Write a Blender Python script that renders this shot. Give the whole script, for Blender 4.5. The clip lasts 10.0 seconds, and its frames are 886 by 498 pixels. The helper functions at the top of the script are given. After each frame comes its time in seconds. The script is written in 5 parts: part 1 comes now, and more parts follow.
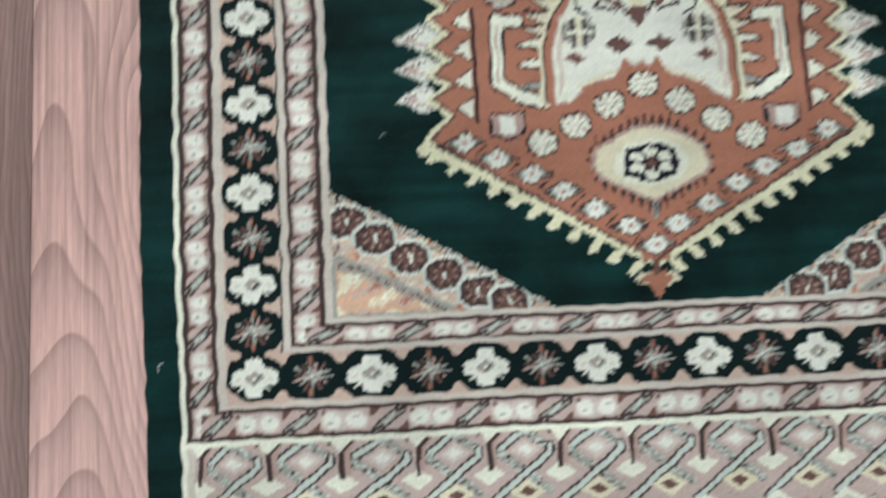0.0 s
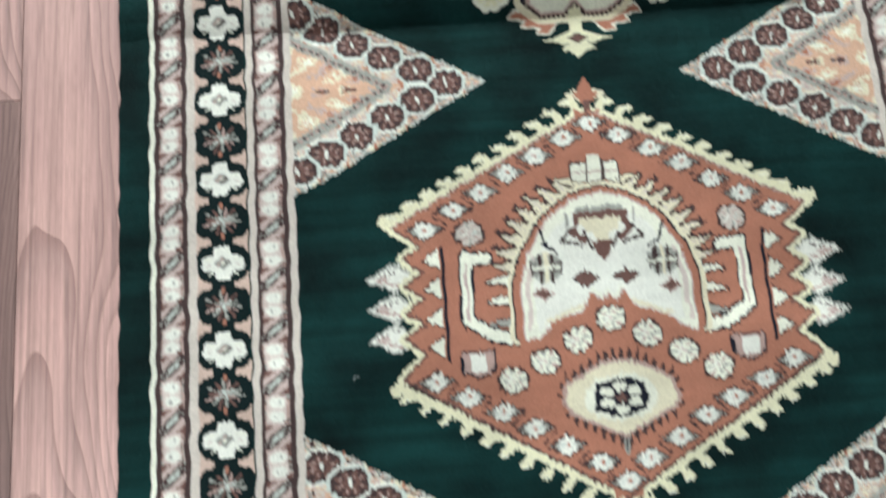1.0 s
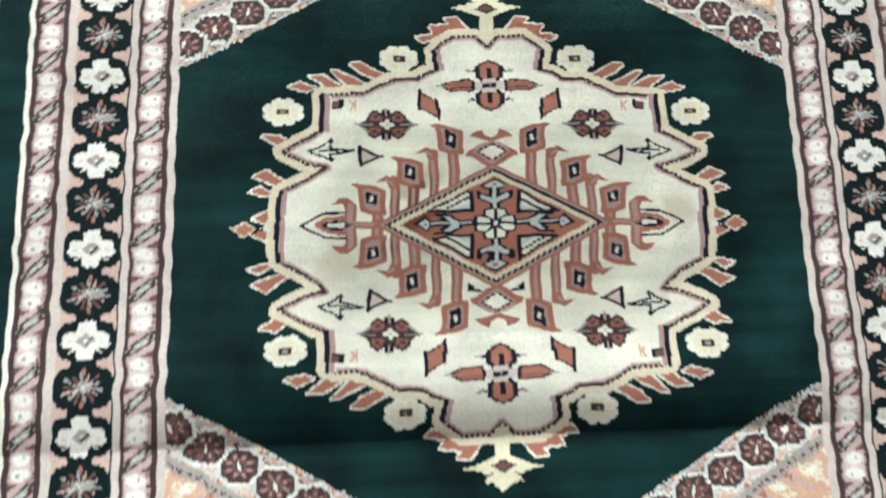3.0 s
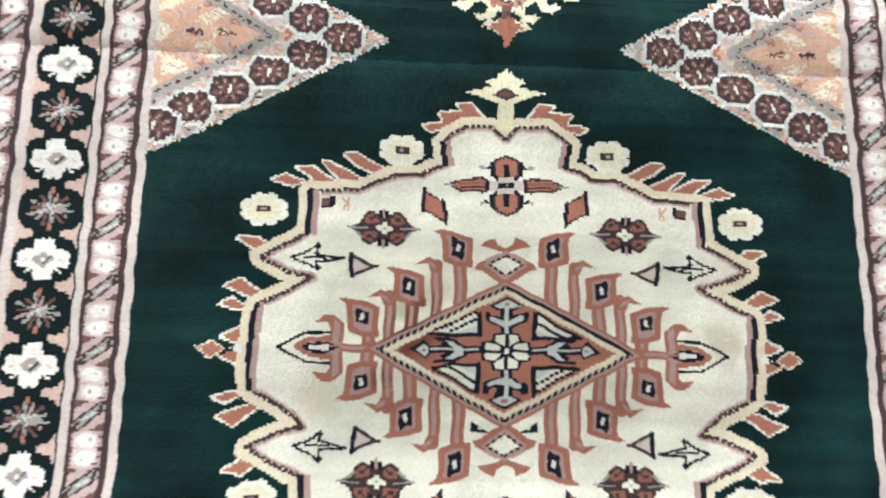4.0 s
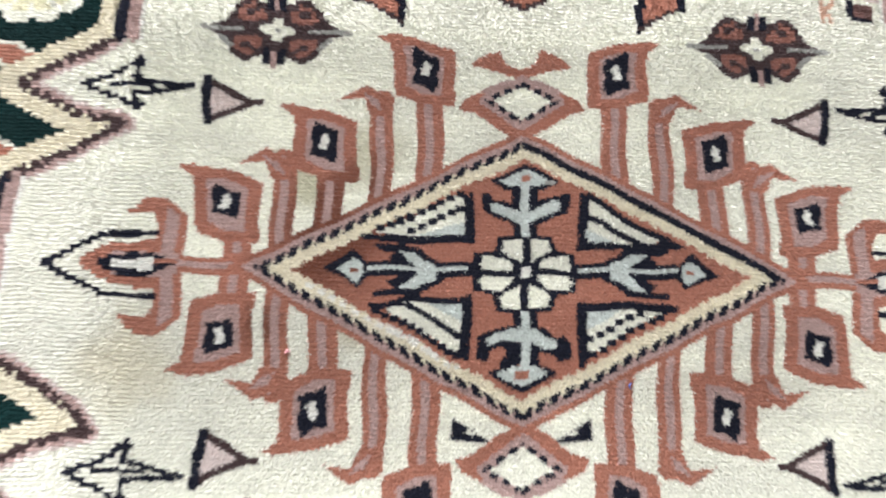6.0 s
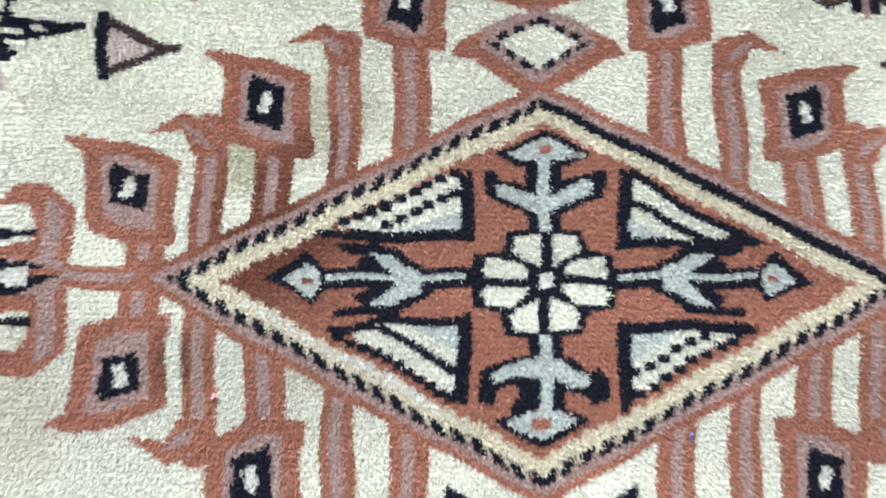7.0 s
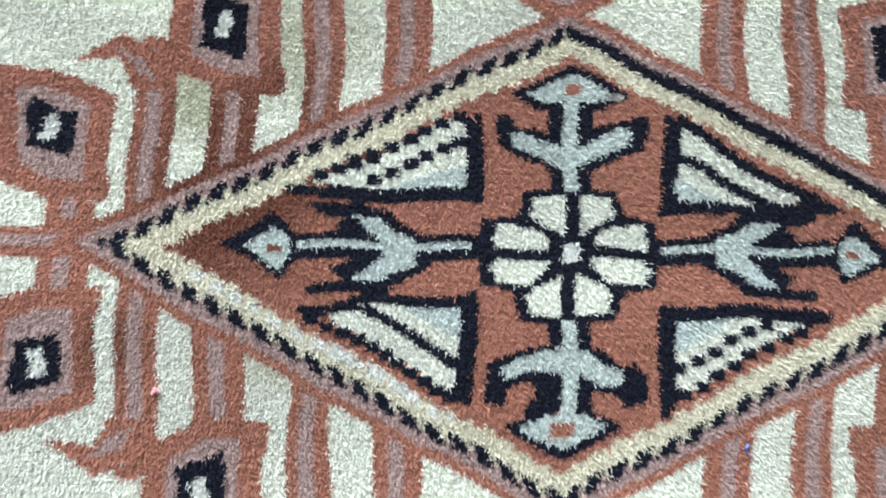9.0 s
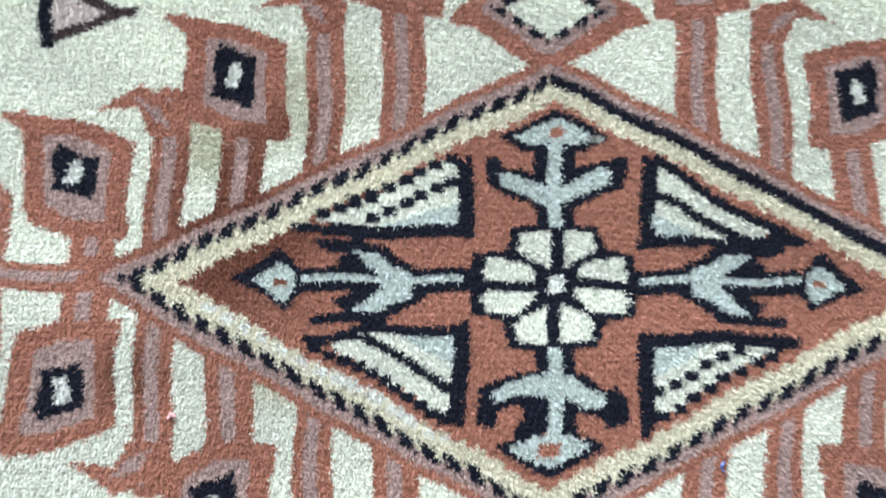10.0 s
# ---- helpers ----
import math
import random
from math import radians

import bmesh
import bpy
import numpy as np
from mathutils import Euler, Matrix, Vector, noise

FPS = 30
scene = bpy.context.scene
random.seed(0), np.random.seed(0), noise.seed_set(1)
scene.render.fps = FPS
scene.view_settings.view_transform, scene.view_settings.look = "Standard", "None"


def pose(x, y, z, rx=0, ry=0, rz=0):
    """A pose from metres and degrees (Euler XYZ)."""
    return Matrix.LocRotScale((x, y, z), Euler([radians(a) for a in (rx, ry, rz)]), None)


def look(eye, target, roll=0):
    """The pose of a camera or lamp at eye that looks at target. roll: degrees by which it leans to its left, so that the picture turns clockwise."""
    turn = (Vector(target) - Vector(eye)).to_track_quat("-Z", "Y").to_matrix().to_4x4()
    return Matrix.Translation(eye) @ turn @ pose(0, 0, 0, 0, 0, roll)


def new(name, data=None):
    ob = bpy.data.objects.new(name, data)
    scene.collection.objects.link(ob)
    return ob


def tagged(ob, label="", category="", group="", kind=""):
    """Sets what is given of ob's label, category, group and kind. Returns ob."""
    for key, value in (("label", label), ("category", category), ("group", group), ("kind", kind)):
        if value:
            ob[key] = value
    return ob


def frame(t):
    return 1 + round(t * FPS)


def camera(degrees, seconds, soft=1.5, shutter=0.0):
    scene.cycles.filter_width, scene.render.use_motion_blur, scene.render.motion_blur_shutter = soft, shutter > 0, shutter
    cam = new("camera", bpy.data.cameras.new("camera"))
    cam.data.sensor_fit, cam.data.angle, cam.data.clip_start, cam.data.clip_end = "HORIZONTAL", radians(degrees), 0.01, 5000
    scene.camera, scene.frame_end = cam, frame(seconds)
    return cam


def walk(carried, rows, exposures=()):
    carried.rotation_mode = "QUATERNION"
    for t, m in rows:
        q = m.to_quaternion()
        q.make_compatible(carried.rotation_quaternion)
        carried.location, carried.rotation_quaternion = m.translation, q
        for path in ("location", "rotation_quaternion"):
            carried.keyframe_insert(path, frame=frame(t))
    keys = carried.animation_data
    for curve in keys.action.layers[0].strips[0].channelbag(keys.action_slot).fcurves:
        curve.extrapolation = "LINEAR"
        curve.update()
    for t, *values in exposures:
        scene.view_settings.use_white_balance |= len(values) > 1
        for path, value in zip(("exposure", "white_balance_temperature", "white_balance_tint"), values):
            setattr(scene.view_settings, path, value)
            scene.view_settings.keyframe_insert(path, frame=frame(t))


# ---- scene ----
cam = camera(54.00, 10.0, soft=1.9, shutter=0.45)
PATH = [
    (0, (-0.26035, -0.87621, 0.90077), (-0.22087, -0.74927, -0.09035), 14.550),
    (0.5, (-0.18666, -0.82620, 0.96591), (-0.14557, -0.63054, -0.01390), 7.287),
    (1, (-0.21347, -0.69865, 0.94979), (-0.17767, -0.49562, -0.02873), 6.014),
    (1.5, (-0.26800, -0.55233, 0.95420), (-0.19595, -0.35591, -0.02367), 16.506),
    (2, (-0.22358, -0.43781, 0.92825), (-0.14046, -0.24309, -0.04908), 22.129),
    (2.5, (-0.11023, -0.34898, 0.95871), (-0.06743, -0.11613, -0.01286), 10.528),
    (3, (-0.11793, -0.22037, 0.90540), (-0.05169, -0.01213, -0.07043), 16.418),
    (3.2, (-0.14653, -0.16166, 0.88592), (-0.07265, 0.02743, -0.09325), 19.629),
    (4.3, (-0.08980, -0.08212, 0.70499), (-0.04471, 0.15207, -0.26616), 12.927),
    (4.5, (-0.09025, -0.08328, 0.62500), (-0.04129, 0.16041, -0.34362), 12.748),
    (5, (-0.08403, -0.09280, 0.50899), (-0.02962, 0.18247, -0.45083), 11.274),
    (5.5, (-0.07123, -0.09144, 0.45467), (-0.02214, 0.14293, -0.51623), 11.841),
    (6, (-0.05726, -0.08108, 0.37388), (-0.00110, 0.15608, -0.59597), 14.455),
    (6.2, (-0.05530, -0.07184, 0.34502), (0.00723, 0.15019, -0.62801), 16.901),
    (7.3, (-0.04347, -0.03559, 0.25163), (0.00145, 0.14781, -0.73038), 14.018),
    (7.5, (-0.04375, -0.03204, 0.23708), (0.01704, 0.13839, -0.74641), 20.096),
    (8, (-0.04432, -0.03161, 0.22224), (0.01483, 0.12657, -0.76339), 21.424),
    (8.5, (-0.04264, -0.03488, 0.21487), (0.01466, 0.11475, -0.77222), 21.980),
    (9, (-0.04344, -0.03328, 0.21928), (0.00934, 0.11997, -0.76750), 20.342),
    (9.5, (-0.04262, -0.03449, 0.22064), (0.00364, 0.12545, -0.76540), 17.436),
    (10, (-0.04036, -0.03239, 0.23713), (0.00207, 0.14311, -0.74644), 14.532),
]
EXPOSURES = [(0.0, 0.2, 6320, 4), (1.0, 0.38, 6280, 4), (2.5, 0.34, 6300, 7), (3.0, 0.34, 6380, 10), (4.5, 0.36, 6480, 16), (6.0, 0.60, 6480, 17), (7.5, 0.70, 5930, 10), (8.0, 0.58, 5880, 9), (9.0, 0.58, 5870, 8), (10.0, 0.68, 5850, 7)]
walk(cam, [(t, look(eye, target, roll)) for t, eye, target, roll in PATH], EXPOSURES)

# ---- light: a closed room; added lamps far ahead, and behind and above the viewer ----
world = bpy.data.worlds.new("room_world")
scene.world = world
world.use_nodes = True
world.node_tree.nodes["Background"].inputs[0].default_value = (0.9, 0.95, 1.0, 1)
world.node_tree.nodes["Background"].inputs[1].default_value = 0.05


def area_lamp(name, eye, target, sx, sy, watts, colour):
    data = bpy.data.lights.new(name, "AREA")
    data.shape, data.size, data.size_y = "RECTANGLE", sx, sy
    data.energy, data.color = watts, colour
    ob = new(name, data)
    ob.matrix_world = look(eye, target)
    return ob


# low key lamp added out of view; the far wall has no window
area_lamp("far_key_lamp", (-1.3, 3.85, 1.65), (0.0, -0.3, 0.0), 2.6, 1.4, 560.0, (0.97, 1.0, 1.04))
# weak fill added overhead to lift the foot of the rug; no known fitting
area_lamp("overhead_fill_lamp", (-1.2, -1.3, 2.85), (-1.2, -1.3, 0.0), 1.5, 1.5, 14.0, (0.97, 1.0, 1.03))

# ---- materials ----


def nodes_of(name):
    m = bpy.data.materials.new(name)
    m.use_nodes = True
    t = m.node_tree
    return m, t, t.nodes["Principled BSDF"]


def node(t, kind, **values):
    n = t.nodes.new(kind)
    for key, value in values.items():
        n.inputs[key].default_value = value
    return n


def scaled(t, sx, sy, sz, turn=0.0):
    c = t.nodes.new("ShaderNodeTexCoord")
    mp = t.nodes.new("ShaderNodeMapping")
    mp.inputs["Scale"].default_value = (sx, sy, sz)
    mp.inputs["Rotation"].default_value = (0, 0, turn)
    t.links.new(c.outputs["Object"], mp.inputs["Vector"])
    return mp.outputs[0]


def ramp(t, socket, lo, hi, a, b):
    r = t.nodes.new("ShaderNodeMapRange")
    t.links.new(socket, r.inputs["Value"])
    for key, value in (("From Min", lo), ("From Max", hi), ("To Min", a), ("To Max", b)):
        r.inputs[key].default_value = value
    return r.outputs[0]


def times(t, a, b):
    m = t.nodes.new("ShaderNodeMath")
    m.operation = "MULTIPLY"
    t.links.new(a, m.inputs[0])
    t.links.new(b, m.inputs[1])
    return m.outputs[0]


def wool(name, rgb, sheen=0.2, tint=(1.0, 1.0, 1.0), vary=0.14, stains=()):
    """Knotted wool: row-wise dye drift, blotches, fibre grain and a fine pile relief."""
    m, t, b = nodes_of(name)
    drift = node(t, "ShaderNodeTexNoise", Scale=1.0, Detail=3.0)
    t.links.new(scaled(t, 3.0, 55.0, 1.0), drift.inputs["Vector"])
    fibre = node(t, "ShaderNodeTexNoise", Scale=1.0, Detail=4.0, Roughness=0.65)
    t.links.new(scaled(t, 1500.0, 620.0, 300.0), fibre.inputs["Vector"])
    blotch = node(t, "ShaderNodeTexNoise", Scale=9.0, Detail=4.0)
    t.links.new(scaled(t, 1, 1, 1), blotch.inputs["Vector"])
    blot2 = node(t, "ShaderNodeTexNoise", Scale=45.0, Detail=1.0)
    t.links.new(scaled(t, 1, 1, 1), blot2.inputs["Vector"])
    k = times(t, times(t, ramp(t, drift.outputs[0], 0.3, 0.7, 1 - vary * 0.4, 1 + vary * 0.4), ramp(t, fibre.outputs[0], 0.25, 0.75, 0.82, 1.18)),
              ramp(t, blotch.outputs[0], 0.3, 0.7, 1 - vary * 0.75, 1 + vary * 0.75))
    strand = t.nodes.new("ShaderNodeNewGeometry")
    k = times(t, k, ramp(t, strand.outputs["Random Per Island"], 0.0, 1.0, 0.9, 1.1))
    mix = t.nodes.new("ShaderNodeVectorMath")
    mix.operation = "SCALE"
    mix.inputs[0].default_value = rgb
    t.links.new(k, mix.inputs["Scale"])
    colour = mix.outputs[0]
    for x, y, r, soiled in stains:
        place = t.nodes.new("ShaderNodeVectorMath")
        place.operation = "DISTANCE"
        t.links.new(scaled(t, 1, 1, 1), place.inputs[0])
        place.inputs[1].default_value = (x, y, 0)
        spread = t.nodes.new("ShaderNodeMath")
        spread.operation = "MULTIPLY_ADD"
        t.links.new(blot2.outputs[0], spread.inputs[0])
        spread.inputs[1].default_value = r * 1.6
        t.links.new(place.outputs["Value"], spread.inputs[2])
        over = t.nodes.new("ShaderNodeMix")
        over.data_type = "RGBA"
        t.links.new(ramp(t, spread.outputs[0], r * 1.3, r * 2.3, 0.85, 0.0), over.inputs["Factor"])
        t.links.new(colour, over.inputs["A"])
        over.inputs["B"].default_value = (*soiled, 1)
        colour = over.outputs["Result"]
    t.links.new(colour, b.inputs["Base Color"])
    b.inputs["Roughness"].default_value = 0.88
    b.inputs["Specular IOR Level"].default_value = 0.12
    b.inputs["Sheen Weight"].default_value = sheen
    b.inputs["Sheen Roughness"].default_value = 0.38
    b.inputs["Sheen Tint"].default_value = (*tint, 1)
    bump = node(t, "ShaderNodeBump", Strength=0.55, Distance=0.0007)
    # the rows of knots stand proud of the wefts between them
    xyz = t.nodes.new("ShaderNodeSeparateXYZ")
    t.links.new(scaled(t, 1, 1, 1), xyz.inputs[0])
    turn = t.nodes.new("ShaderNodeMath")
    turn.operation = "MULTIPLY_ADD"
    turn.inputs[1].default_value = 2 * math.pi / 0.0019
    t.links.new(xyz.outputs[1], turn.inputs[0])
    t.links.new(ramp(t, blot2.outputs[0], 0.3, 0.7, -1.5, 1.5), turn.inputs[2])
    rib = t.nodes.new("ShaderNodeMath")
    rib.operation = "SINE"
    t.links.new(turn.outputs[0], rib.inputs[0])
    high = t.nodes.new("ShaderNodeMath")
    high.operation = "MULTIPLY_ADD"
    high.inputs[1].default_value = 0.16
    t.links.new(rib.outputs[0], high.inputs[0])
    t.links.new(fibre.outputs[0], high.inputs[2])
    t.links.new(high.outputs[0], bump.inputs["Height"])
    t.links.new(bump.outputs[0], b.inputs["Normal"])
    return m


GREEN, PALE, BUTTER, NAVY, TERRA, MAUVE, WHITE, PINK, UMBER, GREY, TAN, INK, RUST, ICE, BEIGE, SHELL, BRICK, STRAW, BLUSH = range(19)
WOOLS = [
    # blotches this strong also paint the pile's shifting sheen into the green
    wool("wool_bottle_green", (0.0034, 0.0205, 0.0188), 0.2, (0.14, 0.52, 0.50), 0.9),
    wool("wool_pale_cream", (0.735, 0.752, 0.63), vary=0.2,
         stains=((-0.170, -0.045, 0.018, (0.60, 0.585, 0.44)), (0.201, 0.016, 0.02, (0.55, 0.53, 0.40)), (-0.075, -0.022, 0.010, (0.46, 0.44, 0.29)),
                 (-0.098, 0.040, 0.012, (0.52, 0.52, 0.36)), (-0.068, 0.052, 0.014, (0.56, 0.56, 0.41)))),
    wool("wool_butter", (0.69, 0.655, 0.485)),
    wool("wool_navy", (0.011, 0.013, 0.022), 0.05),
    wool("wool_terracotta", (0.395, 0.176, 0.115),
         stains=((-0.087, 0.013, 0.023, (0.14, 0.047, 0.025)), (-0.058, 0.024, 0.011, (0.19, 0.07, 0.04)), (-0.070, 0.040, 0.012, (0.22, 0.085, 0.05)), (-0.095, 0.028, 0.010, (0.22, 0.085, 0.05)), (-0.112, -0.026, 0.009, (0.17, 0.07, 0.042)))),
    wool("wool_mauve", (0.435, 0.315, 0.275)),
    wool("wool_white", (0.73, 0.745, 0.665)),
    wool("wool_rose", (0.50, 0.40, 0.36)),
    wool("wool_umber", (0.060, 0.038, 0.036)),
    wool("wool_grey", (0.33, 0.34, 0.30)),
    wool("wool_apricot", (0.60, 0.40, 0.28)),
    wool("wool_black_green", (0.0042, 0.0125, 0.0125), 0.05),
    wool("wool_rust", (0.155, 0.084, 0.069)),
    wool("wool_ice", (0.54, 0.60, 0.545)),
    wool("wool_beige", (0.58, 0.535, 0.47)),
    wool("wool_shell", (0.56, 0.43, 0.355)),
    wool("wool_brick", (0.27, 0.122, 0.088)),
    wool("wool_straw", (0.70, 0.69, 0.49)),
    wool("wool_blush", (0.61, 0.54, 0.485)),
]


def laminate(name, tone_k):
    """Walnut-look laminate: long cathedral figure, fine pores and a soft satin coat; each board draws its own stretch of figure."""
    m, t, b = nodes_of(name)
    info = t.nodes.new("ShaderNodeObjectInfo")
    geo = t.nodes.new("ShaderNodeTexCoord")
    shift = t.nodes.new("ShaderNodeVectorMath")
    shift.operation = "MULTIPLY_ADD"
    comb = t.nodes.new("ShaderNodeCombineXYZ")
    for i, k in enumerate((0.0, 7.0, 3.0)):
        mm = t.nodes.new("ShaderNodeMath")
        mm.operation = "MULTIPLY"
        mm.inputs[1].default_value = k
        t.links.new(info.outputs["Random"], mm.inputs[0])
        t.links.new(mm.outputs[0], comb.inputs[i])
    t.links.new(geo.outputs["Object"], shift.inputs[0])
    shift.inputs[1].default_value = (1, 1, 1)
    t.links.new(comb.outputs[0], shift.inputs[2])

    def stretched(sx, sy):
        mp = t.nodes.new("ShaderNodeMapping")
        mp.inputs["Scale"].default_value = (sx, sy, 1)
        t.links.new(shift.outputs[0], mp.inputs["Vector"])
        return mp.outputs[0]

    def op(kind, p, q):
        n = t.nodes.new("ShaderNodeMath")
        n.operation = kind
        for k, v in enumerate((p, q)):
            if isinstance(v, float):
                n.inputs[k].default_value = v
            else:
                t.links.new(v, n.inputs[k])
        return n.outputs[0]

    wob = node(t, "ShaderNodeTexNoise", Scale=1.0, Detail=2.0, Roughness=0.4)
    t.links.new(stretched(8.0, 2.6), wob.inputs["Vector"])
    xyz = t.nodes.new("ShaderNodeSeparateXYZ")
    t.links.new(geo.outputs["Object"], xyz.inputs[0])
    dx = op("ADD", op("ADD", xyz.outputs[0], 0.066), op("MULTIPLY", op("SUBTRACT", wob.outputs[0], 0.5), 0.10))
    apex = op("SMOOTH_MIN", xyz.outputs[1], -0.13)
    figure = op("ADD", op("MULTIPLY", op("MULTIPLY", dx, dx), 38.0), op("ADD", apex, op("MULTIPLY", wob.outputs[0], 0.30)))
    frac = t.nodes.new("ShaderNodeMath")
    frac.operation = "FRACT"
    t.links.new(op("MULTIPLY", figure, 12.0), frac.inputs[0])
    grain = node(t, "ShaderNodeTexNoise", Scale=1.0, Detail=4.0, Roughness=0.6)
    t.links.new(stretched(210.0, 3.0), grain.inputs["Vector"])
    pores = node(t, "ShaderNodeTexNoise", Scale=1.0, Detail=2.0)
    t.links.new(stretched(900.0, 45.0), pores.inputs["Vector"])
    cloud = node(t, "ShaderNodeTexNoise", Scale=1.0, Detail=2.0)
    t.links.new(stretched(55.0, 1.4), cloud.inputs["Vector"])
    veins = node(t, "ShaderNodeTexNoise", Scale=1.0, Detail=1.0)
    t.links.new(stretched(75.0, 1.1), veins.inputs["Vector"])
    vein = ramp(t, op("ABSOLUTE", op("SUBTRACT", veins.outputs[0], 0.5), 0.0), 0.0, 0.022, 0.74, 1.0)
    tone = t.nodes.new("ShaderNodeValToRGB")
    e = tone.color_ramp.elements
    e[0].position, e[0].color = 0.0, (0.372, 0.236, 0.205, 1)
    e[1].position, e[1].color = 1.0, (0.225, 0.135, 0.118, 1)
    for at, rgb in ((0.45, (0.34, 0.212, 0.187)), (0.80, (0.285, 0.182, 0.16)), (0.93, (0.245, 0.15, 0.132))):
        e.new(at).color = (*rgb, 1)
    t.links.new(frac.outputs[0], tone.inputs[0])
    # each board is painted brighter towards -y, evening out the lamp's falloff
    k = times(t, times(t, ramp(t, grain.outputs[0], 0.3, 0.7, 0.8, 1.2), times(t, vein, ramp(t, pores.outputs[0], 0.3, 0.7, 0.9, 1.1))),
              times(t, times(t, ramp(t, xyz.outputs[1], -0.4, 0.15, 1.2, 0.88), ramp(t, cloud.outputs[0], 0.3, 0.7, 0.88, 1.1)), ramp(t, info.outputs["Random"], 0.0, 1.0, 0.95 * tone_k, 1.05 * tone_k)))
    mix = t.nodes.new("ShaderNodeVectorMath")
    mix.operation = "SCALE"
    t.links.new(tone.outputs[0], mix.inputs[0])
    t.links.new(k, mix.inputs["Scale"])
    t.links.new(mix.outputs[0], b.inputs["Base Color"])
    b.inputs["Roughness"].default_value = 0.33
    b.inputs["Specular IOR Level"].default_value = 0.35
    bump = node(t, "ShaderNodeBump", Strength=0.15, Distance=0.0003)
    t.links.new(pores.outputs[0], bump.inputs["Height"])
    t.links.new(bump.outputs[0], b.inputs["Normal"])
    return m


def plaster(name, rgb):
    m, t, b = nodes_of(name)
    n = node(t, "ShaderNodeTexNoise", Scale=3.0, Detail=4.0)
    t.links.new(scaled(t, 1, 1, 1), n.inputs["Vector"])
    mix = t.nodes.new("ShaderNodeVectorMath")
    mix.operation = "SCALE"
    mix.inputs[0].default_value = rgb
    t.links.new(ramp(t, n.outputs[0], 0.3, 0.7, 0.94, 1.04), mix.inputs["Scale"])
    t.links.new(mix.outputs[0], b.inputs["Base Color"])
    b.inputs["Roughness"].default_value = 0.8
    return m


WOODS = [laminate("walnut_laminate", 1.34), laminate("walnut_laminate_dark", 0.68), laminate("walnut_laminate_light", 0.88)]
WALL = plaster("wall_plaster", (0.25, 0.253, 0.255))
CEIL = plaster("ceiling_paint", (0.45, 0.45, 0.445))
BACKING = plaster("cotton_backing", (0.035, 0.06, 0.05))

# ---- the room shell ----
FLOOR_Z = -0.015
X0, X1, Y0, Y1, TOP = -3.2, 3.2, -3.4, 4.0, 2.9


def box_bm(x0, x1, y0, y1, z0, z1, bevel=0.0):
    bm = bmesh.new()
    bmesh.ops.create_cube(bm, size=1)
    for v in bm.verts:
        v.co = Vector(((x0 + x1) / 2 + v.co.x * (x1 - x0), (y0 + y1) / 2 + v.co.y * (y1 - y0), (z0 + z1) / 2 + v.co.z * (z1 - z0)))
    if bevel:
        bmesh.ops.bevel(bm, geom=bm.edges[:], offset=bevel, segments=1, affect="EDGES")
    return bm


def meshed(name, bm, material):
    me = bpy.data.meshes.new(name)
    bm.to_mesh(me)
    bm.free()
    me.materials.append(material)
    return me


def part(name, bm, material, parent, label=""):
    ob = new(name, meshed(name, bm, material))
    ob.parent = parent
    return tagged(ob, label)


W = 0.12
for name, b in (("wall_south", (X0 - W, X1 + W, Y0 - W, Y0, FLOOR_Z - 0.05, TOP)), ("wall_north", (X0 - W, X1 + W, Y1, Y1 + W, FLOOR_Z - 0.05, TOP)),
                ("wall_west", (X0 - W, X0, Y0, Y1, FLOOR_Z - 0.05, TOP)), ("wall_east", (X1, X1 + W, Y0, Y1, FLOOR_Z - 0.05, TOP))):
    tagged(new(name, meshed(name, box_bm(*b), WALL)), "plain grey plastered wall closing the room", "wall", kind="structure")
tagged(new("ceiling", meshed("ceiling", box_bm(X0 - W, X1 + W, Y0 - W, Y1 + W, TOP, TOP + 0.1), CEIL)), "plain grey painted ceiling above the room", "ceiling", kind="structure")
floor = tagged(new("floor", meshed("floor", box_bm(X0, X1, Y0, Y1, FLOOR_Z - 0.05, FLOOR_Z - 0.0105), BACKING)),
               "walnut-brown laminate plank floor with satin sheen", "floor", kind="structure")

# ---- the rug: a knot chart, woven knot by knot ----
P = 0.0019
HALF, J0, J1 = 280, -592, 592
NXK, NYK = 2 * HALF, J1 - J0


class Grid:
    """A stretch of the chart: the middles of its knots, their dyes and the parts that they belong to."""

    def __init__(self, x0, x1, y0, y1, step):
        self.x0, self.y0, self.step = x0, y0, step
        self.x = np.arange(x0 + step / 2, x1, step)
        self.y = np.arange(y0 + step / 2, y1, step)
        self.chart = np.zeros((len(self.y), len(self.x)), np.uint8)
        self.owner = np.zeros((len(self.y), len(self.x)), np.int32)

    def window(self, a, grow):
        i0, i1 = np.searchsorted(self.x, (a[:, 0].min() - grow, a[:, 0].max() + grow))
        j0, j1 = np.searchsorted(self.y, (a[:, 1].min() - grow, a[:, 1].max() + grow))
        return slice(j0, j1), slice(i0, i1)


# the whole rug, and its heart, which is charted twice as finely
FX, FY = 88, 62
COARSE, FINE = GRIDS = Grid(-HALF, HALF, J0, J1, 1.0), Grid(-FX, FX, -FY, FY, 0.5)
chart, owner, KX, KY = COARSE.chart, COARSE.owner, COARSE.x, COARSE.y
PARTS = [("field", -1, "dark bottle-green wool pile field")]


def piece(name, parent=-1, label=""):
    PARTS.append((name, parent, label))
    return len(PARTS) - 1


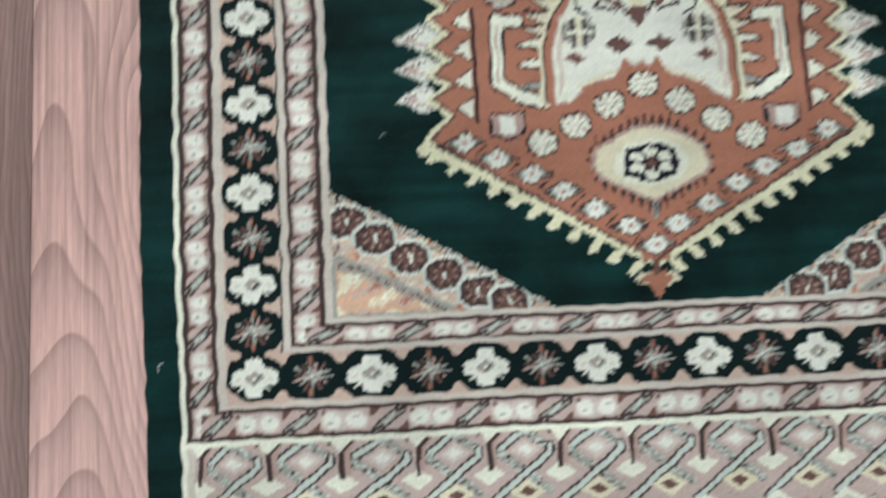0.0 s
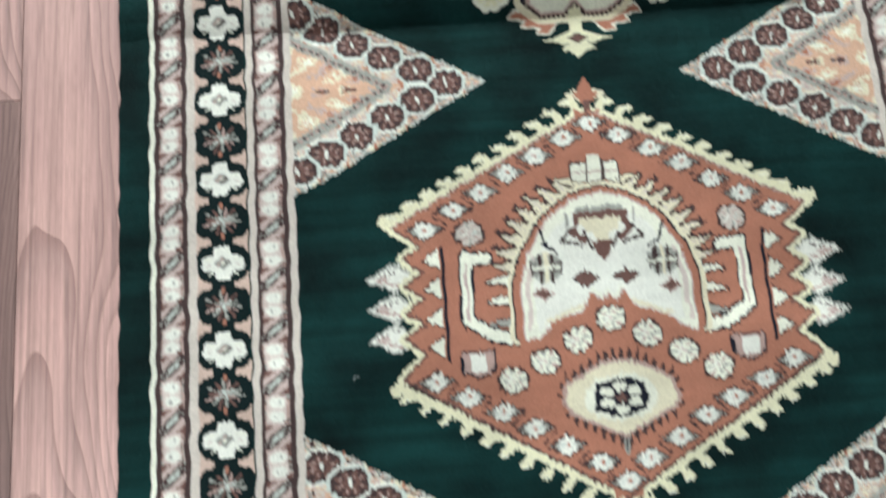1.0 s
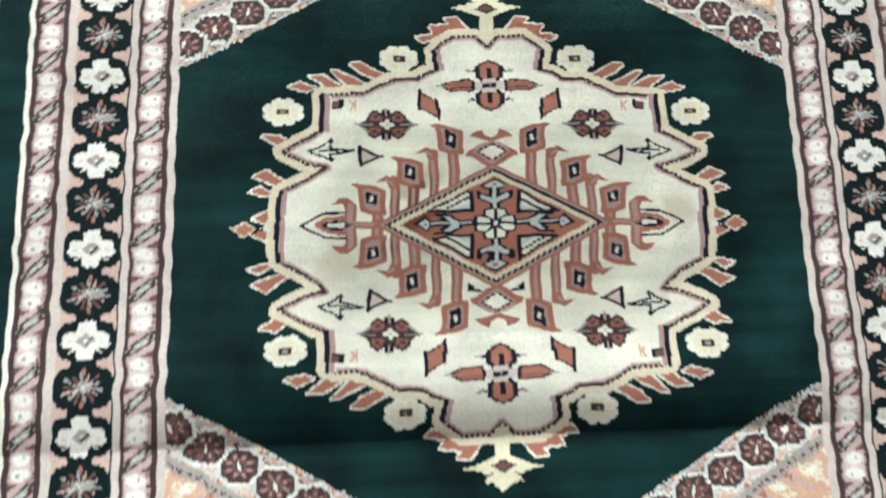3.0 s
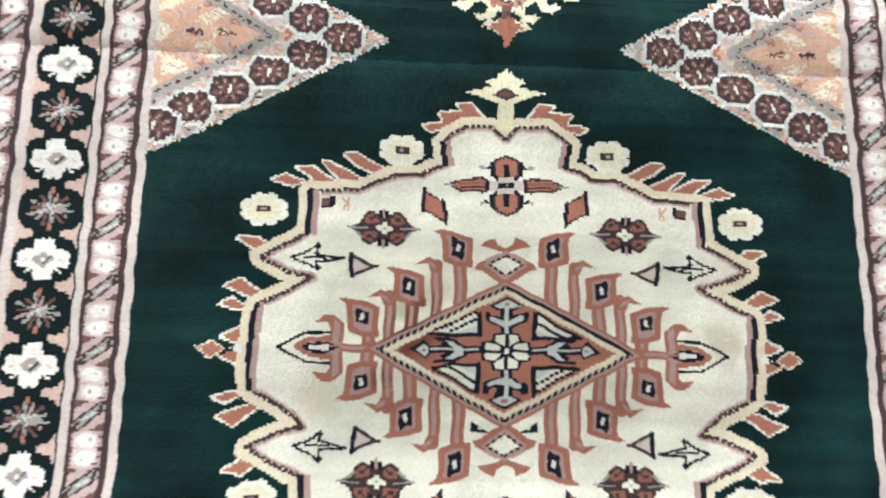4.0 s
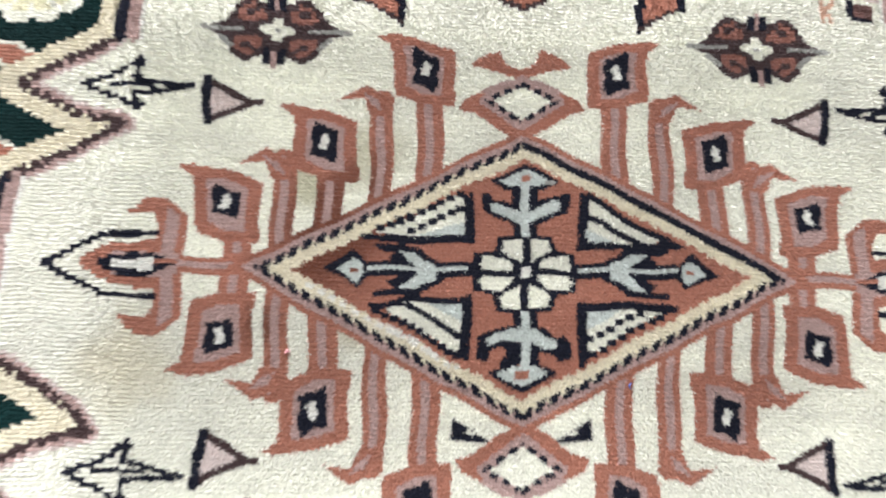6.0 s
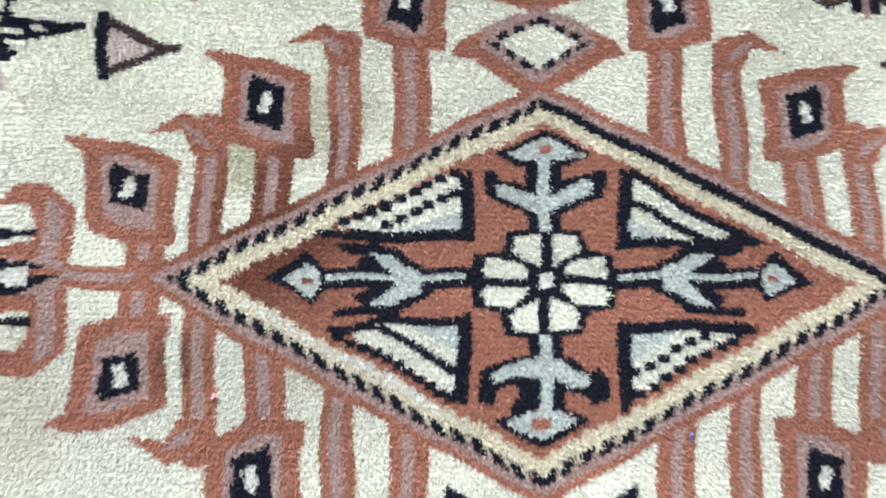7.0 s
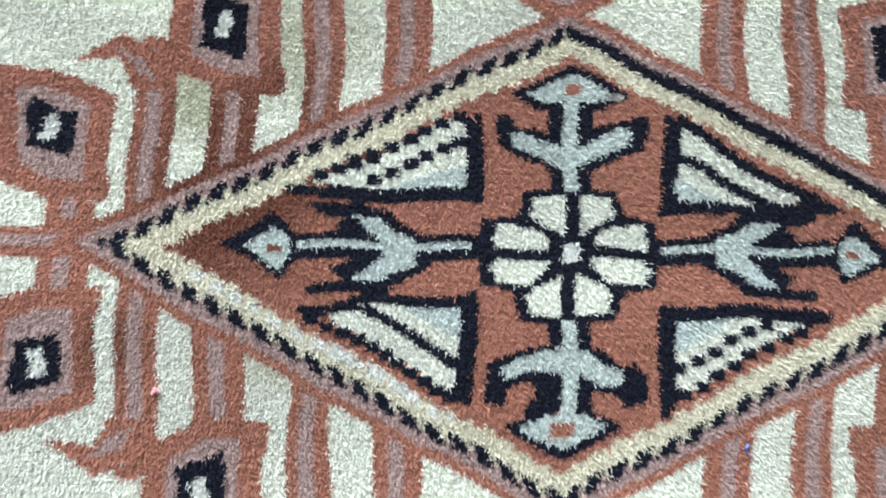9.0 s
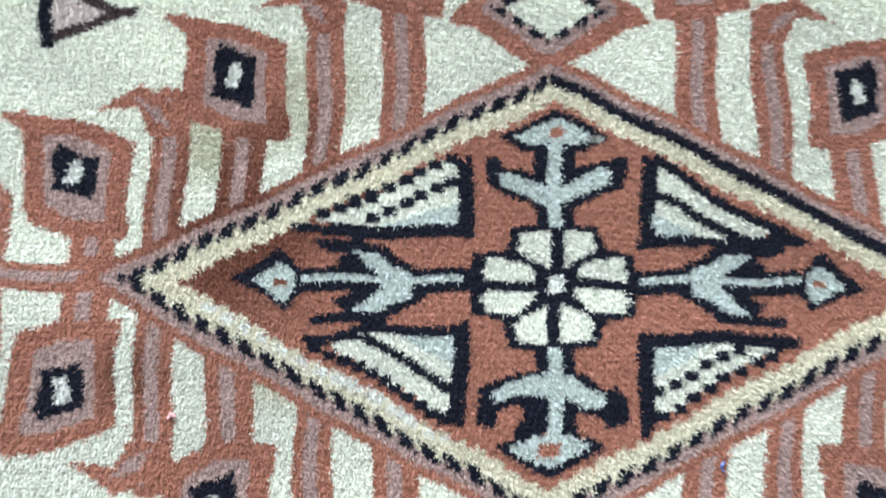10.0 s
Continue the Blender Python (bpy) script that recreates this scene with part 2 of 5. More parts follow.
class Brush:
    """Draws motifs on the chart, in knots, for one part; (cx, cy) is the motif's place, sx and sy mirror or scale it."""

    def __init__(self, who, cx=0.0, cy=0.0, sx=1.0, sy=1.0, swap=False):
        self.who, self.cx, self.cy, self.sx, self.sy, self.swap = who, cx, cy, sx, sy, swap

    def at(self, cx, cy, sx=1.0, sy=1.0, who=None):
        gx, gy = self.place(((cx, cy),))[0]
        return Brush(self.who if who is None else who, gx, gy, self.sx * sx, self.sy * sy, self.swap)

    def place(self, pts):
        a = np.array(pts, float).reshape(-1, 2)
        if self.swap:
            a = a[:, ::-1]
        return a * (self.sx, self.sy) + (self.cx, self.cy)

    def window(self, a, grow):
        return COARSE.window(a, grow)

    def paint(self, win, mask, colour, grid=COARSE):
        grid.chart[win][mask] = colour
        grid.owner[win][mask] = self.who

    def fill(self, pts, colour):
        a = self.place(pts)
        for g in GRIDS:
            win = g.window(a, 1)
            x, y = np.meshgrid(g.x[win[1]], g.y[win[0]])
            inside = np.zeros(x.shape, bool)
            for (x0, y0), (x1, y1) in zip(a, np.roll(a, -1, 0)) if x.size else ():
                if y0 != y1:
                    inside ^= ((y0 > y) != (y1 > y)) & (x < (x1 - x0) * (y - y0) / (y1 - y0) + x0)
            self.paint(win, inside, colour, g)

    def gap(self, pts, closed, grid=COARSE):
        a = self.place(pts)
        win = grid.window(a, 9)
        x, y = np.meshgrid(grid.x[win[1]], grid.y[win[0]])
        best, run, total = np.full(x.shape, 1e9), np.zeros(x.shape), 0.0
        ends = np.roll(a, -1, 0) if closed else a[1:]
        for (x0, y0), (x1, y1) in zip(a, ends) if x.size else ():
            long = math.hypot(x1 - x0, y1 - y0) or 1e-9
            s = np.clip(((x - x0) * (x1 - x0) + (y - y0) * (y1 - y0)) / long ** 2, 0, 1)
            d = np.hypot(x - x0 - s * (x1 - x0), y - y0 - s * (y1 - y0))
            run = np.where(d < best, total + s * long, run)
            best = np.minimum(best, d)
            total += long
        return win, best, run

    def line(self, pts, wide, colour, closed=False, dash=0.0):
        for g in GRIDS:
            win, d, run = self.gap(pts, closed, g)
            mask = d <= wide / 2
            if dash:
                mask &= (run % dash) < dash * 0.62
            self.paint(win, mask, colour, g)

    def oval(self, x, y, rx, ry, colour):
        self.fill([(x + rx * math.cos(k * math.pi / 8), y + ry * math.sin(k * math.pi / 8)) for k in range(16)], colour)

    def rhomb(self, x, y, rx, ry, colour):
        self.fill(((x - rx, y), (x, y + ry), (x + rx, y), (x, y - ry)), colour)

    def rect(self, x0, y0, x1, y1, colour):
        self.fill(((x0, y0), (x1, y0), (x1, y1), (x0, y1)), colour)


dice = np.random.default_rng(11)


def fleck(who, old, shares):
    """Mixes odd tufts of other colours into one colour of a part; shares are (colour, part of the knots)."""
    win = np.nonzero((owner == who) & (chart == old))
    u = dice.random((NYK, NXK // 2 + 1))[win[0], win[1] // 2]
    low = 0.0
    for colour, share in shares:
        pick = (u >= low) & (u < low + share)
        chart[win[0][pick], win[1][pick]] = colour
        low += share


# small motifs ---------------------------------------------------------


def white_flower(b):
    b.fill(((-8.0, 4.0), (-5.4, 4.6), (-4.2, 7.6), (4.2, 7.6), (5.4, 4.6), (8.0, 4.0), (8.0, -4.0), (5.4, -4.6), (4.2, -7.6), (-4.2, -7.6), (-5.4, -4.6), (-8.0, -4.0)), WHITE)
    for s in (-1, 1):
        b.fill(((s * 5, -4.8), (s * 11.4, -4.2), (s * 13.0, -1.6), (s * 11.6, 0), (s * 12.6, 1.6), (s * 11.0, 4.2), (s * 5, 4.8)), WHITE)
        b.fill(((-4.4, s * 4), (-4.8, s * 9.4), (-1.4, s * 10.6), (0, s * 9.6), (1.4, s * 10.6), (4.4, s * 9.8), (4.6, s * 4)), WHITE)
        b.line(((s * 6.5, -5.2), (s * 8.4, -6.4)), 1.0, PALE)
        b.line(((s * 6, 2), (s * 10, 3.2)), 1.0, PALE)
        b.line(((s * 9.6, -1.2), (s * 7.4, -0.2)), 0.9, BEIGE)
    b.rhomb(0, 0, 5.6, 4.0, GREY)
    b.line(((-3, -1.4), (0, 2.2)), 1.2, MAUVE)
    b.line(((0, -2.2), (3.2, 1.2)), 1.2, UMBER)
    b.rect(-1, -0.8, 1, 0.8, PALE)


def brown_star(b):
    """A round of thin strokes spreading from the middle."""
    for k in range(14):
        a = 2 * math.pi * k / 14 + 0.24
        far = 1.0 if k % 2 else 0.84
        b.line(((2.2 * math.cos(a), 1.6 * math.sin(a)), (10.6 * far * math.cos(a + 0.12), 8.2 * far * math.sin(a + 0.12))), 1.5, (GREY, RUST, MAUVE, GREY, RUST)[k % 5])
    b.line(((-4.6, -2.2), (4.6, 2.4)), 1.1, ICE)
    b.line(((-2.0, 2.6), (1.8, -2.8)), 1.0, ICE)
    b.line(((-6.4, 3.4), (-4.0, 2.2)), 1.0, UMBER)
    b.line(((4.2, -2.4), (6.6, -3.4)), 1.0, UMBER)
    for s in (-1, 1):
        b.rect(-1.2, min(s * 6.4, s * 11), 1.2, max(s * 6.4, s * 11), RUST)
        b.rect(-0.6, min(s * 7.4, s * 10.4), 0.6, max(s * 7.4, s * 10.4), TERRA)


def guard_blobs(b):
    for s in (-1, 1):
        b.oval(0, s * 3.9, 5.4, 4.2, BLUSH)
        b.rect(-5.2, s * 3.9 - 2.6, 5.2, s * 3.9 + 2.6, BLUSH)
        b.oval(0, s * 3.9, 4.4, 3.2, WHITE)
        b.rect(s * 1.4 - 0.6, s * 4.4 - 0.9, s * 1.4 + 0.6, s * 4.4 + 0.9, GREY)
    b.rect(-5.2, -0.5, 5.2, 0.5, BLUSH)
    b.rect(3.2, -7.4, 5.4, -6.0, RUST)


def guard_lozenge(b):
    b.rect(-6.6, -6.4, 6.6, 6.4, PINK)
    b.fill(((-6.6, 2.6), (-6.6, 6.6), (-1, 6.6)), RUST)
    b.fill(((6.6, -2.6), (6.6, -6.6), (1, -6.6)), RUST)
    b.line(((-5.4, -4.6), (5.2, 4.6)), 5.4, UMBER)
    b.line(((-5.4, -4.6), (5.2, 4.6)), 3.2, GREY)
    b.line(((-2.6, -1.6), (2.6, 1.8)), 1.1, ICE)
    b.line(((-5.6, -5.2), (-4.2, -2.8)), 1.8, UMBER)
    b.line(((4.2, 2.8), (5.6, 5.4)), 1.8, UMBER)
    b.line(((-5.4, 1), (0, 5.4)), 1.0, PINK)
    b.line(((0, -5.4), (5.4, -1)), 1.0, PINK)


def field_flower(b):
    for k in range(8):
        a = math.pi / 8 + k * math.pi / 4
        b.oval(8.0 * math.cos(a), 5.6 * math.sin(a), 4.0, 3.3, PALE)
    b.oval(0, 0, 8.5, 6, STRAW)
    for k in range(8):
        a = k * math.pi / 4
        b.line(((5 * math.cos(a), 3.5 * math.sin(a)), (8.5 * math.cos(a), 6 * math.sin(a))), 1.0, WHITE)
    b.rect(-3.4, -1.8, 3.4, 2.0, UMBER)
    b.rect(-1.2, -0.8, 1.2, 0.8, GREY)


def hex_rosette(b):
    b.fill(((-12, -4.6), (-6, -10), (6, -10), (12, -4.6), (12, 4.6), (6, 10), (-6, 10), (-12, 4.6)), ICE)
    b.line(((-11.4, 4), (-5.6, 9.2), (5.6, 9.2)), 1.2, WHITE)
    b.line(((-5.6, -9.2), (5.6, -9.2), (11.4, -4)), 1.2, WHITE)
    b.fill(((-10, -3.8), (-5.1, -8.1), (5.1, -8.1), (10, -3.8), (10, 3.8), (5.1, 8.1), (-5.1, 8.1), (-10, 3.8)), UMBER)
    for k in range(8):
        a = math.pi / 8 + k * math.pi / 4
        b.line(((3.4 * math.cos(a), 2.9 * math.sin(a)), (7.8 * math.cos(a), 6.2 * math.sin(a))), 2.7, RUST)
        b.line(((5.0 * math.cos(a), 4.2 * math.sin(a)), (6.6 * math.cos(a), 5.4 * math.sin(a))), 1.0, MAUVE)
    b.rect(-1.0, -1.0, 0.1, 2.6, WHITE)
    b.rect(-0.1, -2.6, 1.0, 1.0, WHITE)


def small_star(b):
    b.rhomb(0, 0, 12.2, 6.4, UMBER)
    b.rhomb(0, 0, 10.2, 5.0, GREY)
    b.fill(((-6.2, 0), (-4.4, 1.8), (-4.6, 3.8), (-2.4, 3.4), (-0.8, 5.2), (0.8, 3.8), (3.8, 4.4), (4.0, 1.8), (6.2, 0), (4.4, -1.8), (4.6, -3.8), (2.4, -3.4), (0.8, -5.2), (-0.8, -3.8), (-3.8, -4.4), (-4.0, -1.8)), WHITE)
    b.line(((-4.4, -1.4), (-1.8, 1.2)), 1.1, ICE)
    b.line(((1.8, -1.4), (4.4, 1.2)), 1.1, ICE)
    b.line(((-8.4, 0), (-6.8, 0.8)), 1.0, UMBER)
    b.line(((6.8, -0.8), (8.4, 0)), 1.0, UMBER)
    b.rect(-1.4, -1.0, 0.4, 1.0, BLUSH)
    b.rect(-0.4, -0.8, 1.4, 1.4, TERRA)


def large_star(b, pale):
    """A round of eight combed lobes with dark notches between them."""
    b.fill(((-9, 1.8), (-7.2, 5.4), (-2.2, 7.8), (2.2, 7.8), (7.2, 5.4), (9, 1.8), (9, -1.8), (7.2, -5.4), (2.2, -7.8), (-2.2, -7.8), (-7.2, -5.4), (-9, -1.8)), UMBER)
    for k in range(8):
        a = math.pi / 8 + k * math.pi / 4
        b.oval(5.2 * math.cos(a), 4.5 * math.sin(a), 2.9, 2.5, pale)
    b.oval(0, 0, 5.4, 4.6, pale)
    for k in range(8):
        a = k * math.pi / 4 + 0.15
        b.line(((3.4 * math.cos(a), 2.9 * math.sin(a)), (7.6 * math.cos(a), 6.6 * math.sin(a))), 0.9, MAUVE if k % 2 else GREY)
    b.line(((-3.8, -2.6), (-0.8, 2.6)), 1.1, WHITE)
    b.line(((1.2, -2.8), (4.2, 1.8)), 1.0, GREY if pale == PALE else ICE)
    b.rect(-1.1, -0.9, 1.1, 0.9, BLUSH)


# borders --------------------------------------------------------------


def ring(x0, y0, x1, y1, colour, who):
    """The rectangle |x| < x1, y0 < y < y1, filled."""
    Brush(who).rect(x0, y0, x1, y1, colour)


YB, YT = -465.9, 465.9
EDGE = piece("selvedge", label="plain dark green outer edge of the pile")
chart[:], owner[:] = GREEN, EDGE
ring(-177.0, -434.7, 177.0, 434.7, GREEN, 0)
SKIRT = piece("end_panel", label="rose end panel with grey lattice")
SKIRT2 = piece("end_panel", label="rose end panel with grey lattice")
STEP = 50.5

# end panels under and over the border
for who, sy in ((SKIRT, 1), (SKIRT2, -1)):
    b = Brush(who, 0, 0, 1, sy)
    b.rect(-262, -584, 262, -496, PINK)
    for k in range(-8, 9):
        x = k * 38.3 - 2.7
        # lattice below the first row: dark-lined icy strands one way, combed grey strands the other
        for dark, wide in ((UMBER, 5.2), (ICE, 2.7)):
            b.line(((x - 13.2, -513), (x - 13.2, -509.5), (x, -500.5)), wide, dark)
        b.line(((x, -500.8), (x + 13.2, -510.2)), 4.4, GREY)
        b.line(((x - 13.2, -512.6), (x + 12, -532)), 4.4, GREY)
        for dark, wide in ((UMBER, 5.2), (ICE, 2.7)):
            b.line(((x + 13.2, -509.5), (x + 13.2, -512.6), (x - 24, -541)), wide, dark)
        b.fill(((x - 4, -496), (x + 4, -496), (x + 2.4, -502), (x - 2.4, -502)), ICE)
        b.line(((x - 5, -497), (x - 4, -501.5)), 1.6, UMBER)
        b.line(((x + 5, -497), (x + 4, -500.5)), 1.6, UMBER)
    for k in range(-8, 9):
        x = k * 38.3 - 2.7
        b.rhomb(x, -510.8, 10.8, 7.4, PINK)
        b.rhomb(x, -510.8, 8.4, 5.4, BLUSH)
        b.rhomb(x, -510.8, 4.6, 3, WHITE)
        b.rhomb(x, -532.6, 10, 6.4, BUTTER)
        b.rhomb(x, -532.6, 5, 3, RUST)
        x += 19.15
        b.rhomb(x - 1, -523.5, 11, 7, PINK)
        b.rhomb(x - 1, -523, 9, 5.4, PALE)
        b.line(((x + 5.6, -501.6), (x + 2.2, -506.4), (x + 2.2, -517)), 3.4, MAUVE)
        b.fill(((x - 6, -499.5), (x + 6, -499.5), (x + 1.8, -505.6), (x - 1.8, -505.6)), PALE)
        b.line(((x - 6, -502), (x - 6, -499.3), (x + 6, -499.3), (x + 6, -500.6), (x + 0.6, -506), (x + 0.2, -520.5)), 1.7, UMBER)
        b.line(((x - 0.6, -507), (x - 0.6, -520.5)), 1.8, UMBER)
    # the lattice runs on towards the end of the panel
    for k in range(-8, 9):
        for x, y in ((k * 38.3 + 16.5, -545.4), (k * 38.3 - 2.7, -558.2), (k * 38.3 + 16.5, -571)):
            for m, colour in ((1, ICE), (-1, GREY)):
                b.line(((x - 15 * m, y), (x, y - 9.6), (x + 15 * m, y)), 4.6, UMBER if m > 0 else MAUVE)
                b.line(((x - 15 * m, y), (x, y - 9.6), (x + 15 * m, y)), 2.6, colour)
            b.rhomb(x, y, 10, 6.4, BUTTER if y < -550 else PALE)
            b.rhomb(x, y, 4.6, 2.8, RUST if y < -550 else BLUSH)
    fleck(who, GREY, ((ICE, 0.25), (UMBER, 0.12)))
    for m in (-1, 1):
        b.rect(m * 254.5, -584, m * 262.0, -496, BEIGE)
        b.rect(m * 259, -584, m * 262.0, -496, PALE)
        Brush(EDGE, 0, 0, m, sy).rect(262.0, -593, 281, -490, GREEN)
    Brush(EDGE, 0, 0, 1, sy).rect(-281, -593, 281, -583.5, GREEN)

# triangles ------------------------------------------------------------


def flames(b, pts):
    """Apricot ground with drifting butter and salmon swirls, alike on both sides of the middle."""
    before = chart.copy()
    b.fill(pts, TAN)
    win = b.window(b.place(pts), 1)
    x, y = np.meshgrid((KX[win[1]] - b.cx) * np.sign(b.sx), np.abs(KY[win[0]] - b.cy))
    f = np.sin(x * 0.23 + 1.6 * np.sin(y * 0.26) + 0.6) + 0.6 * np.sin(y * 0.42 - x * 0.16 + 1.1)
    fresh = (chart[win] == TAN) & (owner[win] == b.who) & (before[win] != TAN)
    r = 0.17 + dice.random(x.shape) * 0.14
    b.paint(win, fresh & (f + r > 0.75), BUTTER)
    b.paint(win, fresh & (f + r > 1.55), PALE)
    b.paint(win, fresh & (f + r < -0.55), PINK)
    b.paint(win, fresh & (f + r < -1.05), TERRA)


def bordered(b, outer, inner, parent, dots):
    c = np.mean(outer, axis=0)
    was, had = chart.copy(), owner.copy()

    def shrunk(k):
        return [tuple(c + (np.array(p) - c) * k) for p in outer]

    b.fill(outer, ICE)
    b.fill(shrunk(0.972), GREY)
    b.fill(shrunk(0.86), BEIGE)
    b.line(shrunk(0.86), 1.1, UMBER, closed=True, dash=5)
    fleck(parent, GREY, ((TAN, 0.20), (BEIGE, 0.20), (MAUVE, 0.14), (UMBER, 0.04)))
    fleck(parent, ICE, ((GREY, 0.25),))
    for x, y in dots:
        for m in (-1, 1):
            b.line(((x - 15, y + m * 9), (x - 10, y + m * 10)), 3.2, TAN)
            b.line(((x - 11, y + m * 6.5), (x - 9, y + m * 11)), 1.6, TERRA)
            b.line(((x + 9, y + m * 9.5), (x + 15, y + m * 8)), 3.2, BUTTER)
            b.line(((x + 11, y + m * 6), (x + 12, y + m * 10)), 1.6, TERRA)
    fleck(parent, BEIGE, ((TAN, 0.22), (BUTTER, 0.15), (PINK, 0.15)))
    b.line(inner, 7.6, GREY, closed=True)
    b.line(inner, 2.2, MAUVE, closed=True, dash=4)
    b.line(inner, 1.2, UMBER, closed=True, dash=5)
    for x, y in dots:
        hex_rosette(b.at(x, y, who=piece("rosette", parent)))
    # nothing of it strays past its own edge
    mark = Brush(-5, b.cx, b.cy, b.sx, b.sy)
    now, mine = chart.copy(), owner.copy()
    mark.fill(outer, GREEN)
    keep = owner == -5
    chart[:] = np.where(keep, now, was)
    owner[:] = np.where(keep, mine, had)


for sy, cy in ((1, -160.0), (-1, 160.7)):
    for sx in (1, -1):
        who = piece("side_triangle", label="apricot side triangle edged with dark rosettes")
        b = Brush(who, sx * -178.0, cy, sx, sy)
        bordered(b, ((-3, 69), (117.5, 0), (-3, -69)), ((-2, 36), (56, 0), (-2, -36)), who,
                 [(93, 0)] + [(x, m * y) for m in (-1, 1) for x, y in ((75, 10), (56, 19.8), (37, 30.5), (19.5, 41), (3, 51))])
        flames(b, ((-2, 33), (51, 0), (-2, -33)))
        b.line(((15, 0), (21, 0)), 2, UMBER)
        b.line(((30, 1.4), (38, 0), (30, -1.4)), 1.4, RUST)
    for sx in (1, -1):
        who = piece("corner_triangle", label="apricot corner triangle edged with dark rosettes")
        b = Brush(who, sx * -177.5, sy * -434.7, sx, sy)
        bordered(b, ((-2, 71), (122, -1), (-2, -2)), ((4, 30), (62, -1), (4, -1)), who,
                 [(9, 51.5), (23, 42), (41, 30.5), (60, 20.5), (78, 10), (94.5, 3.6)])
        flames(b, ((3, 27), (55, 1), (3, 1)))


# nested border rectangles: (half width, bottom, top) from outside in
NEST = [(262.0, 501.0, PALE), (258.6, 498.2, UMBER), (256.4, 496.2, PINK), (242.8, 484.2, UMBER), (240.4, 482.2, BEIGE), (235.4, 478.4, INK),
        (204.4, 453.4, BEIGE), (200.4, 450.4, UMBER), (198.2, 448.4, PINK), (183.6, 440.0, UMBER), (181.4, 438.2, BEIGE), (177.2, 434.7, GREEN)]
for (hw, hh, colour), (iw, ih, _) in zip(NEST, NEST[1:]):
    if colour in (PALE, BEIGE, UMBER):
        says = "cream border line" if colour != UMBER else "dark umber border line"
        for s in (-1, 1):
            Brush(piece("border_line", label=says)).rect(s * iw, -hh, s * hw, hh, colour)
            Brush(piece("border_line", label=says)).rect(-iw, s * ih, iw, s * hh, colour)

GUARD = {}
BAND = {}
for side in ("left", "right", "bottom", "top"):
    GUARD[side] = [piece("guard_stripe", label="rose guard stripe with white blobs and slanted lozenges") for _ in range(2)]
    BAND[side] = piece("flower_band", label="near-black band of white flowers and brown stars")
for sx, side in ((-1, "left"), (1, "right")):
    for n, (x, w) in enumerate(((249.7, 6.3), (191.15, 6.85))):
        b = Brush(GUARD[side][n])
        lim = 496 if n == 0 else 448.4
        b.rect(sx * (x - w), -lim, sx * (x + w), lim, PINK)
        b.rect(sx * (x - w), -lim, sx * (x - w + 1.2), lim, MAUVE)
        b.rect(sx * (x + w - 1.2), -lim, sx * (x + w), lim, MAUVE)
        k = 0
        y = -lim + 8
        while y < lim - 6:
            q = Brush(GUARD[side][n], sx * x, y, w / 6.4, 1.0)
            guard_blobs(q) if k % 2 == 0 else guard_lozenge(q)
            y += 15.05
            k += 1
    b = Brush(BAND[side], sx * 220.0)
    b.rect(-15, YB - 12, 15, YT + 12, INK)
    k, y = 0, YB
    while y < YT + 3:
        for s in (-1, 1):
            b.fill(((s * 15, y + 12.6 - 7), (s * 15, y + 12.6 + 7), (s * 12.4, y + 12.6 + 3), (s * 6.5, y + 12.6 + 1.5), (s * 6.5, y + 12.6 - 1.5), (s * 12.4, y + 12.6 - 3)), SHELL)
        q = Brush(piece("white_flower" if k % 2 == 0 else "brown_star", BAND[side]), sx * 220.0, y)
        white_flower(q) if k % 2 == 0 else brown_star(q)
        y += STEP / 2
        k += 1
for sy, side in ((1, "bottom"), (-1, "top")):
    for n, (y, w, lim) in enumerate(((-490.1, 5.9, 243.0), (-444.2, 4.2, 184.0))):
        b = Brush(GUARD[side][n], 0, sy * y)
        b.rect(-lim, -w, lim, w, PINK)
        b.rect(-lim, -w, lim, -w + 1, MAUVE)
        k, x = 0, -lim + 2
        while x < lim:
            q = Brush(GUARD[side][n], x, sy * y, 1.5, w / 6.4, swap=True)
            guard_lozenge(q) if k % 2 == 0 else guard_blobs(q)
            x += 22.4
            k += 1
    b = Brush(BAND[side], 0, sy * -465.9)
    b.rect(-205, -12.5, 205, 12.5, INK)
    # the weaver spread the last motifs towards the far corner
    rail = [-220 + 30.5 * min(k, 10) + 33.75 * max(k - 10, 0) for k in range(15)]
    for k, x in enumerate(rail[1:14], 1):
        q = Brush(piece("brown_star" if k % 2 else "white_flower", BAND[side]), x, sy * -465.9, 1, 0.97)
        brown_star(q) if k % 2 else white_flower(q)
    for x in [(p + q) / 2 for p, q in zip(rail, rail[1:])]:
        for s in (-1, 1):
            b.fill(((x - 9, s * 13.2), (x + 9, s * 13.2), (x + 4, s * 10.8), (x + 1.6, s * 7.4), (x - 1.6, s * 7.4), (x - 4, s * 10.8)), SHELL)




for sx in (-1, 1):
    for sy in (-1, 1):
        q = Brush(BAND["left" if sx < 0 else "right"], sx * 220.0, sy * 465.9, sx, sy)
        q.fill(((15, 13.2), (15, 3.5), (12.5, 7), (8, 10.6), (4, 13.2)), SHELL)
        q.rect(-15, 12.4, 15, 14.2, SHELL)

for side in GUARD:
    for who in GUARD[side]:
        fleck(who, MAUVE, ((GREY, 0.2), (RUST, 0.12), (UMBER, 0.07)))

# brown medallion ------------------------------------------------------


def hook(b):
    """A small flag that points along the edge, from its tip at (0, 0), with the field showing under it."""
    b.fill(((0, 0.2), (2.8, 2.8), (8.6, 3.2), (12.4, -0.6), (14, -6.6), (8, -5), (6.8, -1.6), (3.0, -1.2)), STRAW)
    b.line(((3.0, 0.9), (8, 1.2)), 0.9, PALE)


